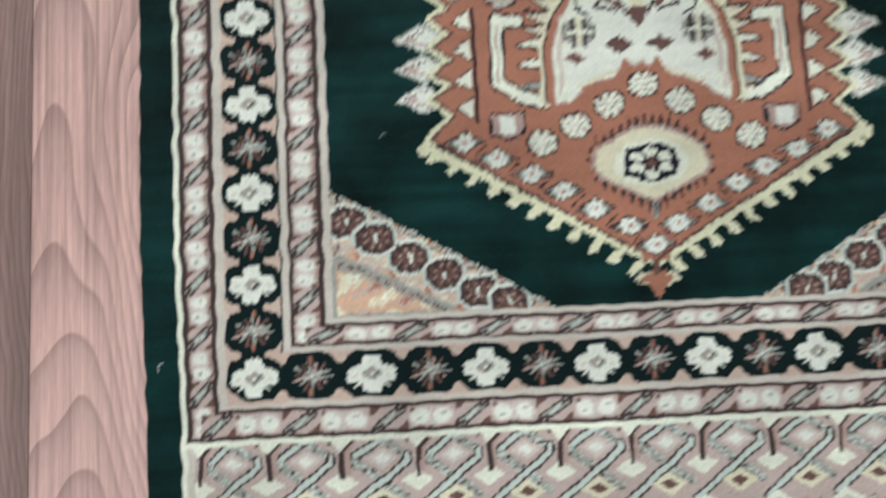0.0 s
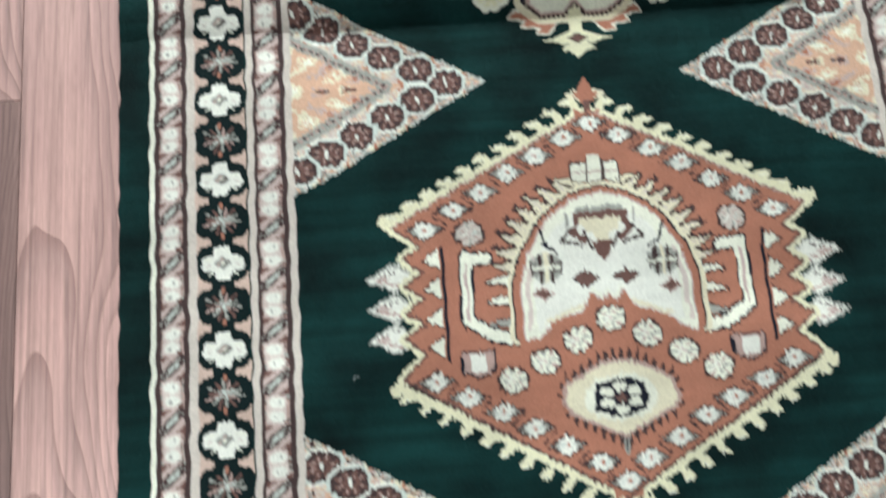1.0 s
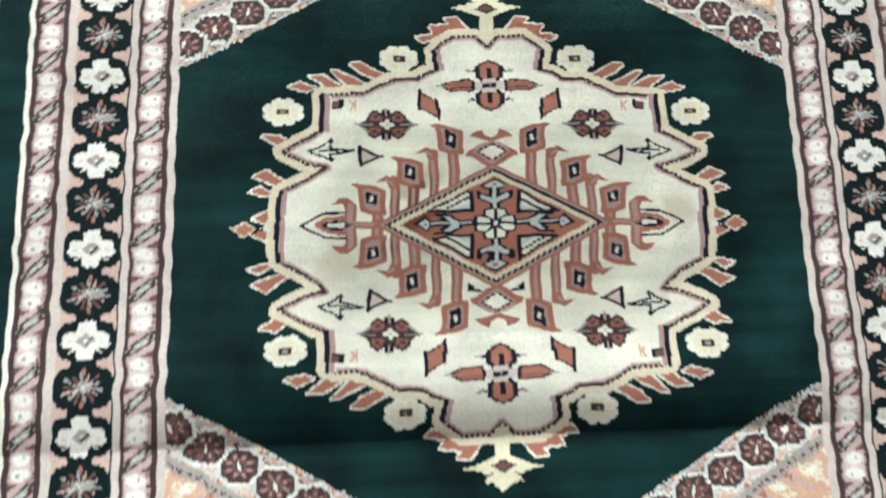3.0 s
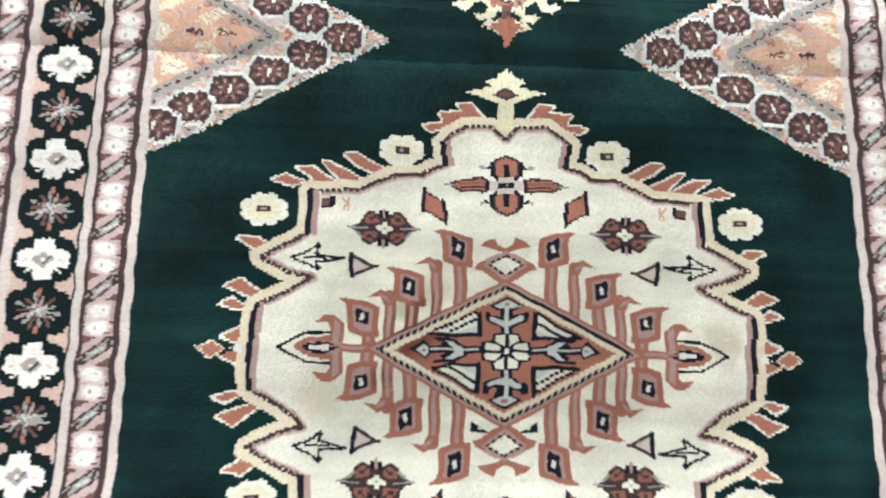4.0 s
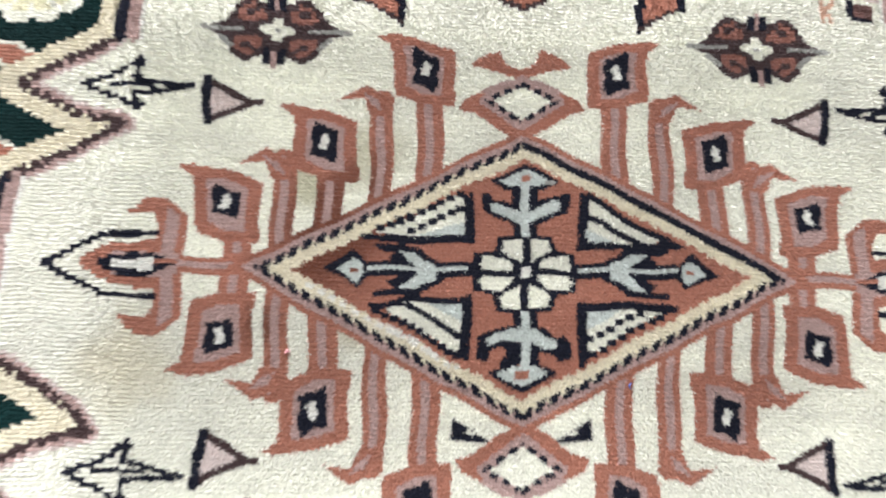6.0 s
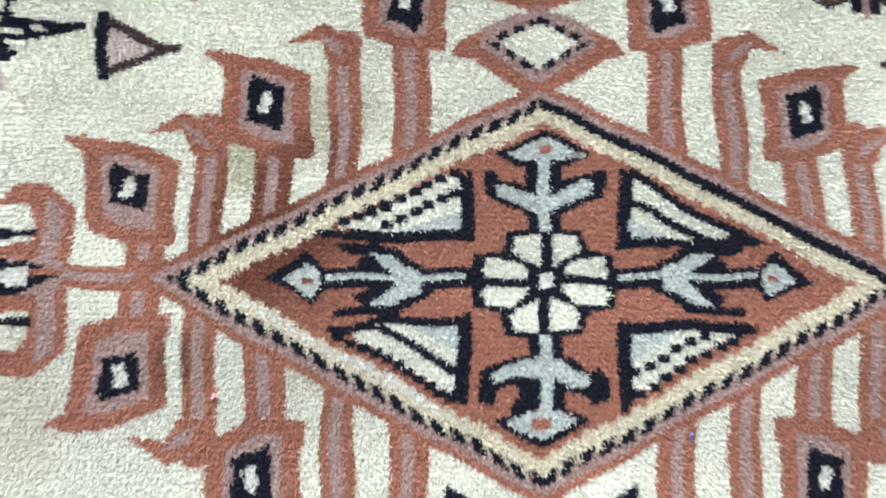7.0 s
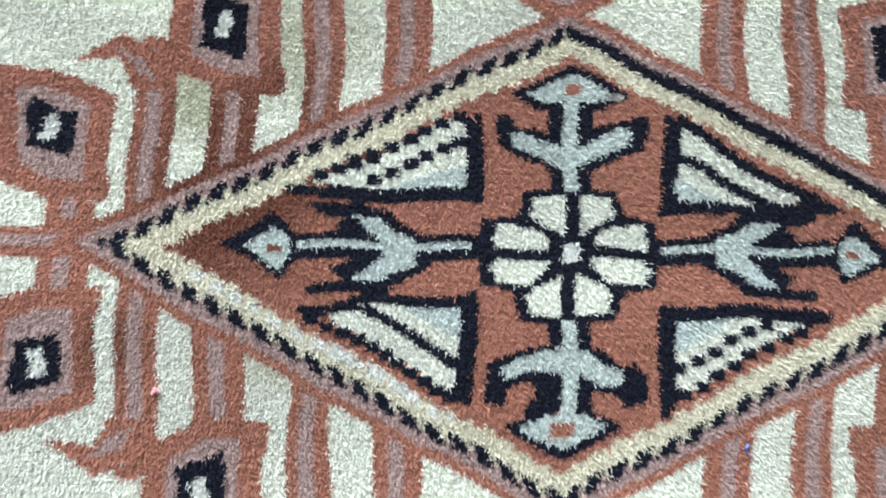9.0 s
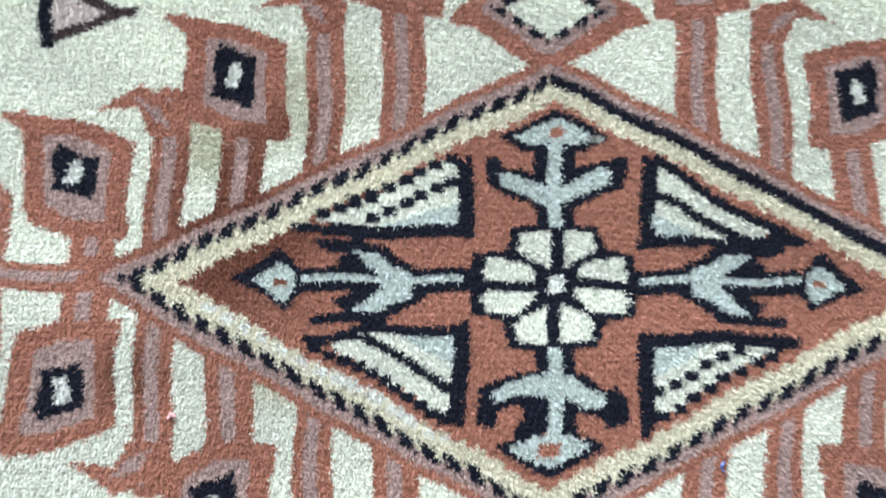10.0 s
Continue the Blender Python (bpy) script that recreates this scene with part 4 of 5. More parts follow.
b.fill(((1, -11), (5.3, -13), (7.4, -15.2), (9.5, -14.6), (11.2, -16.2), (10.7, -19.6), (7.9, -20.6), (6.8, -19), (3.7, -18), (3.2, -21.4), (1, -21.4)), NAVY)
b.fill(((0, -12), (-3.2, -12.6), (-6.8, -14.2), (-8.6, -15.3), (-7.9, -17), (-4.7, -15.4), (0, -15.3)), ICE)
b.fill(((0.5, -12), (2.6, -12.6), (5.3, -14.7), (7.6, -15.8), (7.6, -17.8), (4.2, -17.2), (0.5, -14.9)), ICE)
b.fill(((-8.2, -23), (-3, -21), (4, -21), (8, -23), (4, -25.6), (0.5, -27.2), (-3.4, -25.4)), NAVY)
b.fill(((-6.2, -23), (-2.4, -21.2), (3, -21.2), (6, -23), (3, -24.6), (0.5, -25.6), (-2.6, -24.6)), ICE)
b.rect(-0.5, -21.5, 1.5, -8.4, ICE)
b.rect(-1.4, -23.8, 1.6, -22.2, TERRA)

# sideways spears
for m in (-1, 1):
    q = Brush(DIA, 0.5 * m, 0.4, m, 1)
    q.rect(11, -1.5, 36, 1.9, NAVY)
    for h in (-1, 1):
        q.fill(((17, h * 1.4), (19.6, h * 3), (21, h * 3.6), (24, h * 6), (34.4, h * 6), (33.4, h * 4.4), (29.4, h * 4.2), (31, h * 2.6), (27, h * 1.2)), NAVY)
        q.fill(((19.4, 0), (19.8, h * 2), (22, h * 2.6), (25, h * 4.6), (28.6, h * 4.6), (26, h * 2.6), (24.4, h * 1.2), (24, 0)), ICE)
    q.fill(((46.4, 0), (43, 2.2), (39.4, 5.2), (36.4, 2.4), (35, 0), (36.2, -2), (38, -4), (40.6, -2.6)), NAVY)
    q.fill(((43, 0), (41, 1.8), (39, 3), (36.8, 1.2), (36.8, -0.8), (38.2, -2.8), (40.4, -1.6)), ICE)
    q.rect(37.8, -0.6, 40.2, 0.8, TERRA)
    q.rect(12, -0.1, 19.6, 0.9, ICE)
    q.rect(23.6, -0.1, 36, 0.9, ICE)

# four corner triangles, each a little different
b.fill(((-13.9, 18.9), (-11.5, 19.6), (-11.5, 7.2), (-13.9, 7.2)), NAVY)
b.fill(((-38.2, 9), (-33.2, 8.6), (-31, 9), (-11.6, 9), (-11.6, 7.2), (-29.5, 6.7), (-37.6, 7.7)), NAVY)
b.fill(((-35, 9), (-13.9, 9), (-13.9, 19.2), (-28, 13)), PALE)
b.fill(((-25.8, 9), (-13.9, 9), (-13.9, 12)), ICE)
beads(b, ((-34.8, 9.8), (-13.4, 19.4)), NAVY)
beads(b, ((-27.4, 9.6), (-13.6, 15.8)), NAVY)
b.fill(((12.8, 19.6), (15.6, 18.8), (15.4, 5.8), (12.8, 5.8)), NAVY)
b.fill(((12.6, 7.2), (31.6, 7.6), (34.2, 8.6), (38.2, 6.8), (36.8, 6), (12.6, 5.6)), NAVY)
b.fill(((15.4, 18.4), (17, 17), (33, 8), (29.4, 7.4), (15.4, 7.4)), PALE)
b.line(((15.4, 18.6), (22.1, 14.6), (25.8, 12.4), (34.2, 8)), 1.5, NAVY)
b.line(((15, 13.7), (18.9, 12), (21.6, 10.5), (29, 7)), 1.4, NAVY)
b.fill(((15.2, 10.4), (16, 10), (22, 7.4), (17, 7.2), (15.2, 8.4)), ICE)
b.fill(((-36.2, -7.3), (-30.5, -6.7), (-27.4, -5.7), (-12, -5.2), (-12, -7), (-23.7, -7.4), (-30.5, -8), (-34, -8.6)), NAVY)
b.fill(((-14.6, -5.8), (-12, -5.8), (-12, -20.2), (-14.4, -19.5)), NAVY)
b.fill(((-31.6, -7.9), (-27.4, -7.9), (-14.4, -14.8), (-14.4, -18.6), (-19.5, -15.5), (-31.1, -9.5)), PALE)
b.fill(((-28, -7.2), (-14.4, -7.2), (-14.4, -18.6)), PALE)
b.fill(((-22, -7.2), (-14.4, -7.2), (-14.4, -11)), ICE)
b.line(((-27, -7.9), (-24.7, -8.9), (-21.1, -10.7), (-14.6, -14.4)), 1.4, NAVY)
beads(b, ((-35, -8.2), (-28.9, -11.3), (-14, -19)), NAVY, 2.2)
b.fill(((12.6, -6.6), (31.1, -6.7), (32.6, -6.2), (36.6, -7.2), (36.3, -8.2), (34.2, -8.6), (32.6, -9.6), (31.1, -8.6), (12.6, -8.6)), NAVY)
b.fill(((12.6, -6.8), (15.2, -6.8), (15.2, -18.4), (13.9, -21.3), (12.6, -21.3)), NAVY)
b.fill(((15.2, -8.4), (33, -8.4), (15.2, -18.8)), PALE)
b.fill(((15.2, -8.6), (23, -8.6), (15.2, -12.6)), ICE)
beads(b, ((14.4, -15.4), (28.6, -8.6)), NAVY)
beads(b, ((15, -19), (33.2, -9)), NAVY)
b.line(((-50, -3.4), (-15, -21.6)), 1.2, WHITE, dash=3.0)
b.line(((-31, -13), (-20, -18.8)), 1.6, WHITE, dash=5.0)

# eyes, rosettes, crosses, outer flowers and finials are pieces of the medallion
for sy in (UP, -DOWN):
    for s in (1, -1):
        for x, y, tall in ((-23.8, 52, 6.6), (-47.2, 31.8, 5.6), (-69.2, 15.6, 4.3)):
            q = Brush(piece("eye", MED), s * x, sy * y, s, sy)
            q.fill(((-2.8, tall), (-0.8, tall * 0.8), (0.4, tall * 0.6), (3.2, tall * 0.5), (3.0, -tall * 0.3), (3.4, -tall * 0.6), (2.4, -tall), (0.4, -tall * 0.8), (-3.2, -tall * 0.65), (-2.8, -tall * 0.1), (-3.4, tall * 0.3)), NAVY)
            q.fill(((-1.2, -1.9), (0.7, -2.1), (1.2, 0.6), (0.2, 2.0), (-0.8, 1.2)), WHITE)
        q = Brush(piece("rosette", MED), s * -60.3, sy * 60.8, s, sy)
        q.fill(((-17.5, 0), (-12, 2.6), (-10.5, 6.5), (-7, 9), (-3, 7.4), (3, 7.4), (7, 9), (10.5, 6.5), (12, 2.6), (17.5, 0),
                (12, -2.6), (10.5, -6.5), (7, -9), (3, -7.4), (-3, -7.4), (-7, -9), (-10.5, -6.5), (-12, -2.6)), UMBER)
        for a in (-1, 1):
            q.rect(-2.7, min(a * 5.4, a * 9.8), 2.7, max(a * 5.4, a * 9.8), NAVY)
            q.rect(-1.3, min(a * 3, a * 6), 1.3, max(a * 3, a * 6), UMBER)
            q.rect(-0.6, min(a * 6, a * 10.8), 0.6, max(a * 6, a * 10.8), MAUVE)
            q.line(((a * 13.4, 0.1), (a * 17.5, 0.1)), 1.2, GREY)
            q.line(((a * 8, 0.1), (a * 12.5, 0.1)), 1.0, GREY)
            q.line(((a * 13, -2.2), (a * 10.5, -4.6)), 1.2, GREY)
            for c in (-1, 1):
                q.fill(((a * 3.0, c * 3.0), (a * 3.4, c * 5.4), (a * 5.6, c * 7.2), (a * 7.6, c * 6.8), (a * 9.6, c * 4.8), (a * 10.0, c * 2.4), (a * 7, c * 1.9), (a * 4.6, c * 2.2)), BRICK)
                q.rect(a * 6.9 - 1.1, c * 4.4 - 0.7, a * 6.9 + 1.1, c * 4.4 + 0.7, UMBER)
                q.line(((a * 4, c * 6.6), (a * 5.4, c * 5.2)), 0.9, UMBER)
        q.oval(0, 0, 4.4, 1.7, PALE)
        q.rect(-1.1, -3, 1.1, 3, PALE)
        q.rect(-0.9, -0.6, 0.9, 0.6, GREY)
        field_flower(Brush(piece("outer_flower", MED), s * (-119.4 if sy > 0 else -116.4), sy * 68.8))
        field_flower(Brush(piece("outer_flower", MED), s * -52.8, sy * 102.9))
    q = Brush(piece("cross_flower", MED), 0.5, 83.6 if sy > 0 else -84.2, 1, sy)
    for s in (-1, 1):
        q.fill(((s * 9, 3.4), (s * 12, 4.2), (s * 22, 3.8), (s * 29, 0.6), (s * 29, -0.6), (s * 22, -3.8), (s * 12, -4.2), (s * 9, -3.4)), UMBER)
        q.fill(((s * 10.6, 2.2), (s * 13, 3.0), (s * 21.5, 2.7), (s * 26.5, 0.4), (s * 26.5, -0.4), (s * 21.5, -2.7), (s * 13, -3.0), (s * 10.6, -2.2)), TERRA)
        q.line(((s * 11, 1), (s * 24, 1)), 0.9, BRICK)
        q.line(((s * 11, -1.2), (s * 22, -1.2)), 0.9, UMBER)
        q.line(((s * 27, 0), (s * 31, 0)), 1.3, GREY)
        q.fill(((-4, s * 3), (-7.6, s * 6), (-7.6, s * 11.5), (-5, s * 14.6), (0, s * 17), (5, s * 14.6), (7.6, s * 11.5), (7.6, s * 6), (4, s * 3)), UMBER)
        q.fill(((-3.4, s * 4.4), (-5.8, s * 6.6), (-5.8, s * 11.4), (-4, s * 13.4), (0, s * 15.8), (4, s * 13.4), (5.8, s * 11.4), (5.8, s * 6.6), (3.4, s * 4.4)), TERRA)
        q.rect(-1.2, min(s * 4.4, s * 11.4), 1.2, max(s * 4.4, s * 11.4), NAVY)
        for m in (-1, 1):
            q.line(((m * 7.2, s * 5.4), (m * 7.2, s * 11.6)), 2.0, NAVY)
            q.line(((m * 7, s * 9.4), (m * 11, s * 9)), 1.8, NAVY)
            q.line(((m * 11, s * 9.2), (m * 13.4, s * 9.8)), 1.4, GREY)
            q.line(((m * 4.6, s * 3.4), (m * 5.4, s * 5)), 2.0, NAVY)
    q.rect(-10, -2.2, 10, 2.2, NAVY)
    for s in (-1, 1):
        q.rect(s * 6.4 - 2.4, -2.3, s * 6.4 + 2.4, 2.3, BEIGE)
        q.rect(-4, s * 2.9 - 1.4, 4, s * 2.9 + 1.4, BEIGE)
    q.rect(-0.7, -0.9, 0.7, 0.9, GREY)
    q = Brush(piece("finial", MED), 0, 119 * (UP if sy > 0 else -0.985), 1, UP if sy > 0 else -0.99)
    q.fill(((-4, -4), (-4, 11), (-10, 14), (-22, 17.4), (-12, 19), (-10, 21.4), (-5.5, 20), (-10.5, 24), (-5.5, 25.5), (0, 31),
            (5.5, 25.5), (10.5, 24), (5.5, 20), (10, 21.4), (12, 19), (22, 17.4), (10, 14), (4, 11), (4, -4)), STRAW)
    q.rhomb(0, 16.4, 7, 3.8, UMBER)
    q.rhomb(0, 16.4, 4.6, 2.5, RUST)
for s in (1, -1):
    q = Brush(piece("finial", MED), s * -126, -1.5, s, 1)
    q.fill(((-8, 0), (-14, 5), (-22, 0), (-14, -5)), BUTTER)
    q.fill(((-9, 0), (-14, 3.6), (-20, 0), (-14, -3.6)), TERRA)
    q.line(((-9, 1.5), (-3, 0), (-9, -2)), 1.2, NAVY)
    q.rect(-4, -1.5, 0, 1.8, WHITE)
for s in (-1, 1):
    b = Brush(MED, 0, 0, s, -DOWN)
    b.fill(((-16, 32.6), (-16, 37.6), (-6.5, 37.6)), NAVY)
    b.fill(((-12.5, 34.8), (-12.5, 36.2), (-9.6, 36.2)), PALE)
# the weave is a little uneven: columns of tufts stray by a knot up or down, odd knots along their row
stray = dice.random((NYK // 8 + 1, NXK)).repeat(8, 0)[:NYK]
near = (np.abs(KX)[None, :] < 142) & (np.abs(KY)[:, None] < 140) | (np.abs(KX)[None, :] > 176) | (np.abs(KY)[:, None] > 434)
for step, axis, lo, hi in ((1, 0, 0.0, 0.15), (-1, 0, 0.2, 0.35), (1, 1, 0.4, 0.43), (-1, 1, 0.43, 0.46)):
    move = (stray >= lo) & (stray < hi) & ~near
    move[:, :2] = move[:, -2:] = False
    there, own = np.roll(chart, step, axis), np.roll(owner, step, axis)
    move &= (own != EDGE) & (owner != EDGE)
    chart[move], owner[move] = there[move], own[move]
# green breaks back through wherever a part was left without knots of its own
owner[(chart == GREEN) & (owner != EDGE)] = 0

# ---- weaving: knots become faces, tufts stand where the pile is seen closely ----
rng = np.random.default_rng(7)


def smooth(a, b, x):
    s = np.clip((x - a) / (b - a), 0, 1)
    return s * s * (3 - 2 * s)


def drape(kx, ky):
    """Where the knot at (kx, ky) lies in the room: the rug bulges at the sides, waves a little and keeps an old fold."""
    side = smooth(150, 185, np.abs(kx)) * np.sign(kx)
    bulge = 2.7 - 3.0 * smooth(-380, -490, ky) * smooth(228, 262, np.abs(kx))
    x = kx + side * (bulge + 0.25 * np.sin(ky * 0.23 + kx * 0.01) + 0.2 * np.sin(ky * 0.41))
    x = x + 0.32 * np.sin(ky * 0.31 + 2.1 * np.sin(kx * 0.09))
    y = ky + 0.3 * np.sin(kx * 0.05) + 0.28 * np.sin(kx * 0.37 + 1.7 * np.sin(ky * 0.11))
    u = ky + 117.5 - kx * 0.012
    slope = np.where(u > 0, -0.0125 + 0.0185 * (1 - np.clip(1 - u / 31.0, 0, 1) ** 2), -0.0125 * np.exp(np.minimum(u, 0) / 26.0))
    fold = np.where(u > 31, 0.006 * np.exp(-((u - 31) / 26.0) ** 2), slope) * (0.4 + 0.6 * smooth(196, 150, np.abs(kx)))
    u = ky - 150.0
    fold2 = -0.0050 * np.where(u > 0, np.exp(-u / 9.0), np.exp(u / 15.0))
    # a dip added below the middle darkens it, for the viewer's own shadow
    shade_dip = -0.0064 * smooth(-5, -46, ky) * smooth(-104, -60, ky) * smooth(-78, -18, kx) * smooth(128, 95, kx)
    dent = 0.0022 * np.exp(-((kx - 166) / 9) ** 2 - ((ky + 66) / 12) ** 2) + 0.0016 * np.exp(-((kx + 60) / 7) ** 2 - ((ky + 157) / 7) ** 2)
    wave = 0.0012 * np.sin(ky * 0.021 + 1.0) * np.cos(kx * 0.011) + 0.0007 * np.sin(kx * 0.035 + ky * 0.013) + 0.0009 * np.sin(ky * 0.052 + 0.6 * np.sin(kx * 0.02))
    wave = wave + 0.0007 * np.sin(ky * 0.105 + 1.4 * np.sin(kx * 0.017)) * np.sin(kx * 0.013 + ky * 0.009) + 0.0005 * np.sin(kx * 0.08 + 1.1 * np.sin(ky * 0.03)) * np.sin(ky * 0.017 + 1)
    return x * P, y * P, fold + fold2 + shade_dip + dent + wave


def sheet(g, who):
    """The knots of one part on one grid: corners, faces, dyes, and the middles of the knots."""
    mine = g.owner == who
    if g is COARSE:
        mine = mine & ~HEART
    j, i = np.nonzero(mine)
    if not len(j):
        return np.zeros((0, 3)), np.zeros((0, 4), int), np.zeros(0, np.int32), np.zeros(0), np.zeros(0)
    wide = len(g.x) + 1
    first = np.ones(len(i), bool)
    first[1:] = (i[1:] != i[:-1] + 1) | (j[1:] != j[:-1]) | (g.chart[j[1:], i[1:]] != g.chart[j[:-1], i[:-1]]) | (g.y[j[1:]] < 185)
    last = np.append(first[1:], True)
    i1 = i[last] + 1
    j, i = j[first], i[first]
    corner = np.stack([j * wide + i, j * wide + i1, (j + 1) * wide + i1, (j + 1) * wide + i], 1)
    # each knot keeps its own corners, so that each takes its own shade of the dye
    return g.corners[corner // wide, corner % wide].reshape(-1, 3), np.arange(corner.size).reshape(-1, 4), g.chart[j, i].astype(np.int32), g.x[i], g.y[j]


def knots_mesh(name, who):
    # the sheet: one face a knot, a little uneven
    va, fa, da, xa, ya = sheet(COARSE, who)
    vb, fb, db, xb, yb = sheet(FINE, who)
    verts, faces = np.concatenate([va, vb]), np.concatenate([fa, fb + len(va)])
    dye, kx, ky = np.concatenate([da, db]), np.concatenate([xa, xb]), np.concatenate([ya, yb])
    if not len(faces):
        return None
    # tufts: slender blades that lean towards the rug's foot
    blend = rng.uniform(0, 1, len(kx))
    heart = np.arange(len(kx)) >= len(xa)
    near = smooth(104, 78, np.abs(kx + 3)) * smooth(74, 46, np.abs(ky)) > blend
    mid = (smooth(165, 120, np.abs(kx)) * smooth(150, 105, np.abs(ky)) > blend) & ~near
    rest = (ky < 180) & ~mid & ~near
    rows = np.concatenate([np.repeat(np.nonzero(some)[0], many) for some, many in
                           ((near & ~heart, 24), (near & heart, 6), (mid & ~heart, 8), (mid & heart, 2), (rest, 3))])
    n = len(rows)
    loops, starts, totals, idx = faces.ravel(), np.arange(len(faces)) * 4, np.full(len(faces), 4), dye
    if n:
        close = near[rows]
        ux = kx[rows] + np.where(heart[rows], rng.normal(0, 0.24, n), np.where(close, rng.normal(0, 0.30, n), rng.uniform(-0.6, 0.6, n))) + 0.1 * np.sin(rows * 1.7)
        uy = ky[rows] + rng.normal(0.1, 0.2, n)
        bx, by, bz = drape(ux, uy)
        turn = rng.normal(0, 0.6, n) * np.where(close, 1.0, 0.6) + 0.3 * np.sin(ux * 0.11 + 1.3 * np.sin(uy * 0.09))
        lean = rng.gamma(4.0, 0.00018, n) + 0.0003
        high = rng.uniform(0.0003, 0.0012, n) * np.where(close, 0.9, np.where(mid[rows], 0.6, 0.25))
        wide = np.where(close, rng.uniform(0.00012, 0.00028, n), np.where(mid[rows], 0.00045, 0.0009))
        dx, dy = lean * np.sin(turn), -lean * np.cos(turn)
        px, py = np.cos(turn) * wide, np.sin(turn) * wide
        base = len(verts)
        a = np.stack([bx - px, by - py, bz - 0.0006], 1)
        c = np.stack([bx + px, by + py, bz - 0.0006], 1)
        tipz = drape(ux + dx / P, uy + dy / P)[2]
        e = np.stack([bx + dx + px * 0.3, by + dy, tipz + high], 1)
        verts = np.concatenate([verts, np.stack([a, c, e], 1).reshape(-1, 3)])
        tri = base + np.arange(3 * n)
        loops = np.concatenate([loops, tri])
        starts = np.concatenate([starts, len(faces) * 4 + np.arange(n) * 3])
        totals = np.concatenate([totals, np.full(n, 3)])
        idx = np.concatenate([idx, dye[rows]])
    used = np.unique(idx)
    me = bpy.data.meshes.new(name)
    me.vertices.add(len(verts))
    me.vertices.foreach_set("co", verts.astype(np.float32).ravel())
    me.loops.add(len(loops))
    me.loops.foreach_set("vertex_index", loops.astype(np.int32))
    me.polygons.add(len(starts))
    me.polygons.foreach_set("loop_start", starts.astype(np.int32))
    me.polygons.foreach_set("loop_total", totals.astype(np.int32))
    for k in used:
        me.materials.append(WOOLS[k])
    me.polygons.foreach_set("material_index", np.searchsorted(used, idx).astype(np.int32))
    me.update(calc_edges=True)
    return me


HEART = (np.abs(KX)[None, :] < FX) & (np.abs(KY)[:, None] < FY)
for g in GRIDS:
    cx, cy = np.meshgrid(g.x0 + g.step * np.arange(len(g.x) + 1), g.y0 + g.step * np.arange(len(g.y) + 1))
    # the seam between the two grids stays straight
    loose = ~((np.abs(cx) <= FX) & (np.abs(cy) <= FY)) if g is COARSE else (np.abs(cx) < FX) & (np.abs(cy) < FY)
    jx, jy = (rng.uniform(-0.2, 0.2, cx.shape) * loose * (g.step * 0.5 + 0.5) for _ in range(2))
    x, y, z = drape(cx + jx, cy + jy)
    g.corners = np.stack([x, y, z + rng.uniform(-0.00016, 0.00016, cx.shape) * loose * g.step - 0.0004], 2)

rug = tagged(new("rug"), "green hand-knotted wool rug with cream and terracotta medallions on floor", "rug")
made = {}
for who, (name, parent, label) in enumerate(PARTS):
    me = knots_mesh(name, who)
    if me is None:
        continue
    ob = new(name, me)
    made[who] = ob
    ob.parent = made.get(parent, rug)
    tagged(ob, label)

# backing under the pile, down to the floor
n = 120
bm = bmesh.new()
rim_top, rim_low = [], []
path = [(-HALF, J0 + (J1 - J0) * k / n) for k in range(n)] + [(-HALF + 2 * HALF * k / 40, J1) for k in range(40)]
path += [(-x, -y) for x, y in path]
for kx, ky in path:
    x, y, z = (float(q) for q in drape(np.float64(kx), np.float64(ky)))
    rim_top.append(bm.verts.new((x, y, z)))
    rim_low.append(bm.verts.new((x * 1.001, y, FLOOR_Z)))
for k in range(len(path)):
    q = (k + 1) % len(path)
    bm.faces.new((rim_top[k], rim_top[q], rim_low[q], rim_low[k]))
bm.faces.new(rim_low)
bmesh.ops.recalc_face_normals(bm, faces=bm.faces)
part("backing", bm, WOOLS[GREEN], rug, "green overcast edge and cotton backing")

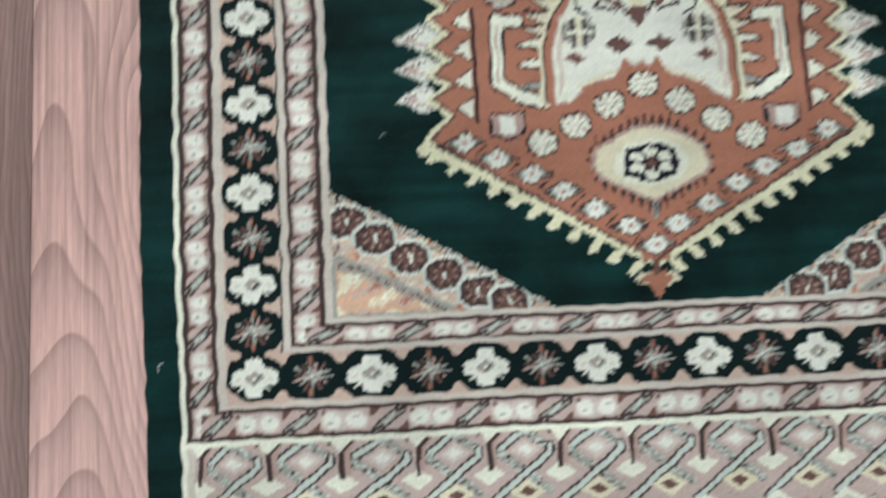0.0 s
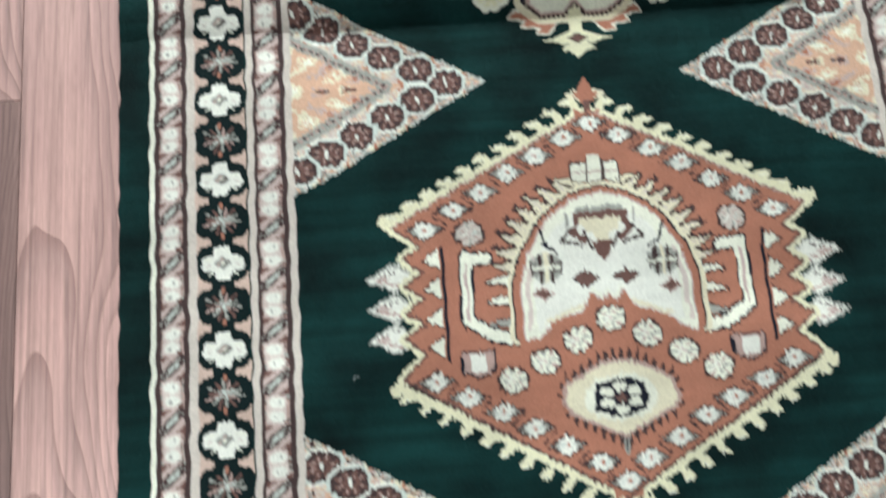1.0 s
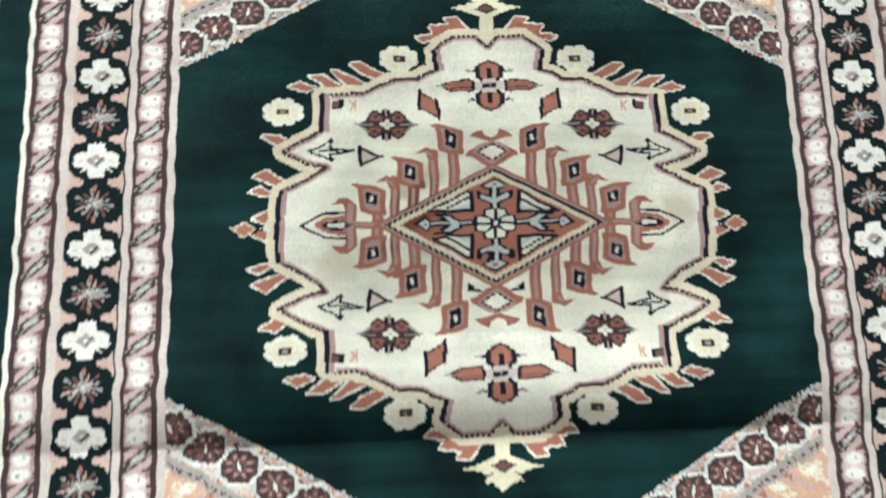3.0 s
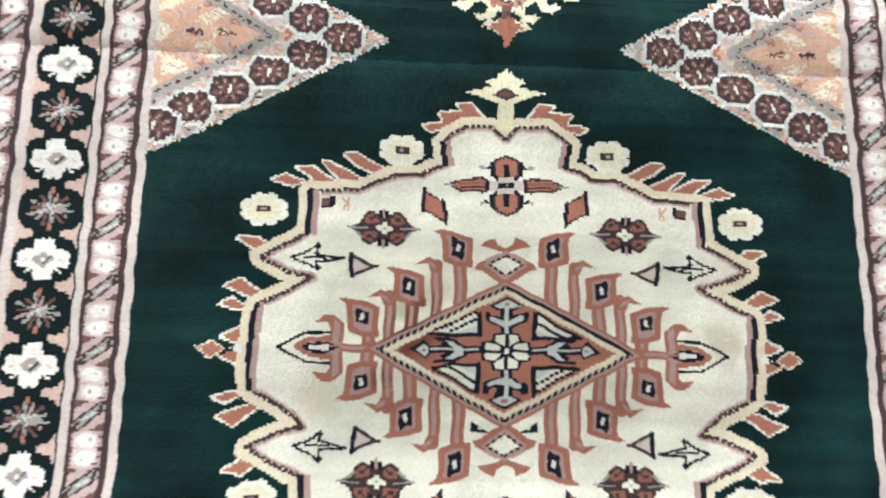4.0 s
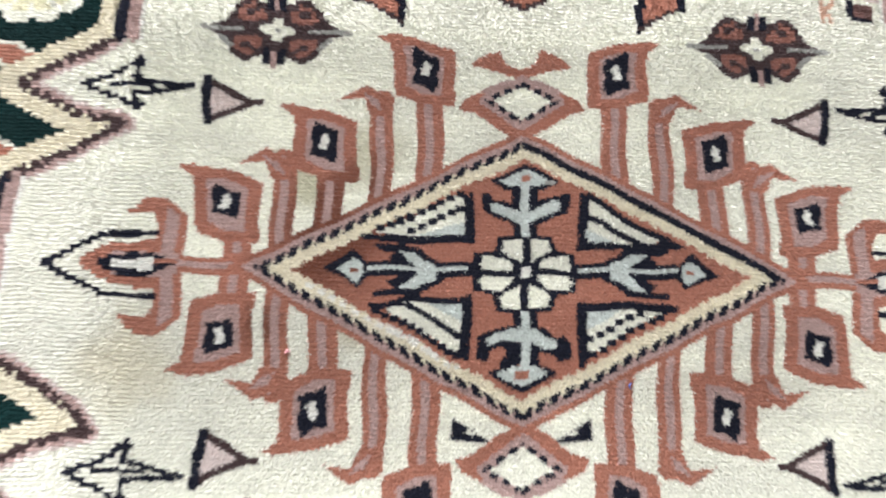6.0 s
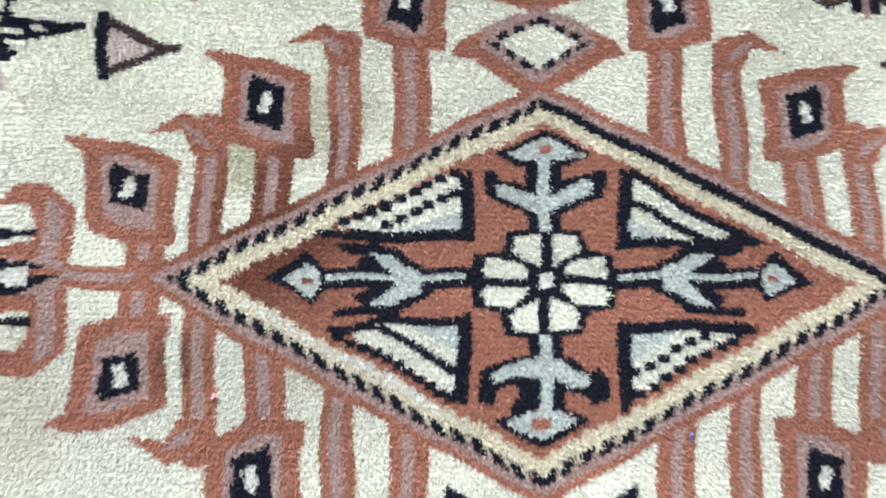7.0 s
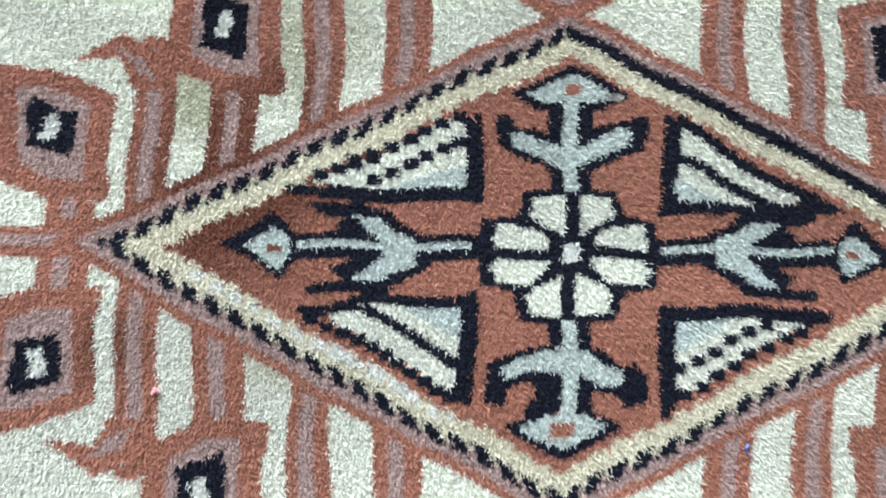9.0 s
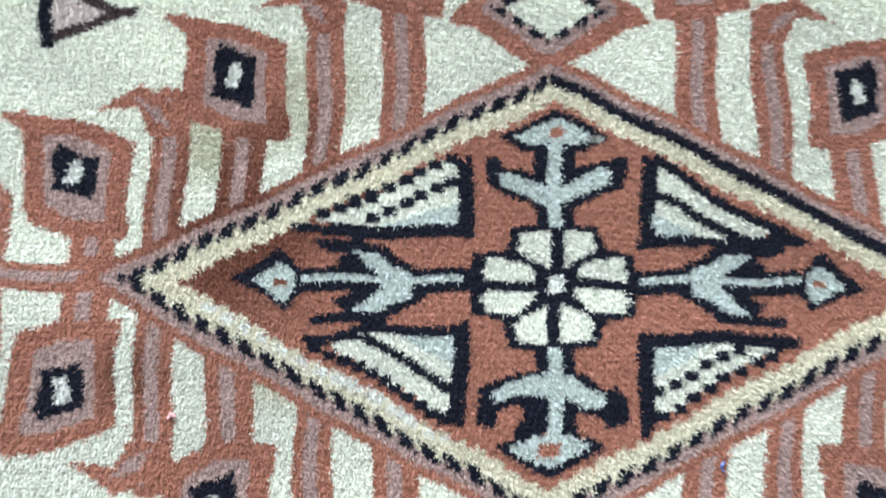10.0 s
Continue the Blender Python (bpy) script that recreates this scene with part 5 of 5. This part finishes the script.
# ---- floor boards ----
LW, LL = 0.19, 1.38
boards = [meshed("plank", box_bm(-LW / 2 + 0.0002, LW / 2 - 0.0002, -LL / 2 + 0.0002, LL / 2 - 0.0002, -0.0098, 0.0, 0.0006), m) for m in WOODS]
col = 0
x = -0.655 - 14 * LW
while x < X1:
    y = Y0 - (col * 0.47) % LL + 0.0
    if col == 13:
        y = -0.289 - 3 * LL
    if col == 14:
        y = -1.13 - 2 * LL
    while y < Y1:
        cx, cy = x + LW / 2, y + LL / 2
        if x + LW > X0 + 0.01 and x < X1 - 0.01 and y + LL > Y0 + 0.01 and y < Y1 - 0.01:
            tone = 0 if col == 14 else 2 if col == 13 and cy > 0 else 1 if col == 13 else (col * 2 + int(cy * 3 + 30)) % 3
            edges = (max(x, X0) - cx + 0.0002, min(x + LW, X1) - cx - 0.0002, max(y, Y0) - cy + 0.0002, min(y + LL, Y1) - cy - 0.0002)
            whole_board = edges[1] - edges[0] > LW - 0.001 and edges[3] - edges[2] > LL - 0.001
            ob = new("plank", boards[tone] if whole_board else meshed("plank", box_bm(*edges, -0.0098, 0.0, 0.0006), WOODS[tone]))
            ob.location = (cx, cy, FLOOR_Z)
            ob.parent = floor
        y += LL
    x += LW
    col += 1

# ---- stray fibres on the pile and the board ----


def fibre(name, kx, ky, long, thick, turn, rgb, label):
    m, t, b = nodes_of(name + "_fibre")
    n = node(t, "ShaderNodeTexNoise", Scale=900.0, Detail=2.0)
    t.links.new(scaled(t, 1, 1, 1), n.inputs["Vector"])
    mix = t.nodes.new("ShaderNodeVectorMath")
    mix.operation = "SCALE"
    mix.inputs[0].default_value = rgb
    t.links.new(ramp(t, n.outputs[0], 0.3, 0.7, 0.8, 1.15), mix.inputs["Scale"])
    t.links.new(mix.outputs[0], b.inputs["Base Color"])
    b.inputs["Roughness"].default_value = 0.7
    x, y, z = (float(q) for q in drape(np.float64(kx), np.float64(ky)))
    bm = bmesh.new()
    rings = []
    for k in range(9):
        s = k / 8 - 0.5
        r = thick * (1 - 1.6 * s * s)
        c = Vector((s * long, 0.18 * long * math.cos(s * 5), 0.0008 + 0.0004 * math.sin(s * 9 + 1)))
        rings.append([bm.verts.new(c + Vector((0, r * math.cos(a), r * math.sin(a)))) for a in (0, 1.05, 2.09, 3.14, 4.19, 5.24)])
    for p, q in zip(rings, rings[1:]):
        for k in range(6):
            bm.faces.new((p[k], p[(k + 1) % 6], q[(k + 1) % 6], q[k]))
    bm.faces.new(rings[0][::-1])
    bm.faces.new(rings[-1])
    ob = new(name, meshed(name, bm, m))
    ob.matrix_world = pose(x, y, z, 0, 0, turn)
    return tagged(ob, label, "lint")


fibre("lint_fleck", -53.7, -18.9, 0.0022, 0.0007, 20, (0.85, 0.45, 0.45), "tiny pink lint fleck lying on the rug pile")
fibre("thread_bit", 24.7, -25.8, 0.0026, 0.0004, 80, (0.12, 0.2, 0.55), "tiny blue thread end lying on the rug pile")
fibre("hair_strand", -271.6, -456.8, 0.010, 0.0005, 60, (0.75, 0.78, 0.74), "short pale hair strand on the green rug edge")
fibre("hair_strand", -148.9, -335.3, 0.008, 0.0003, 30, (0.5, 0.55, 0.52), "fine pale hair strand on the green rug field")
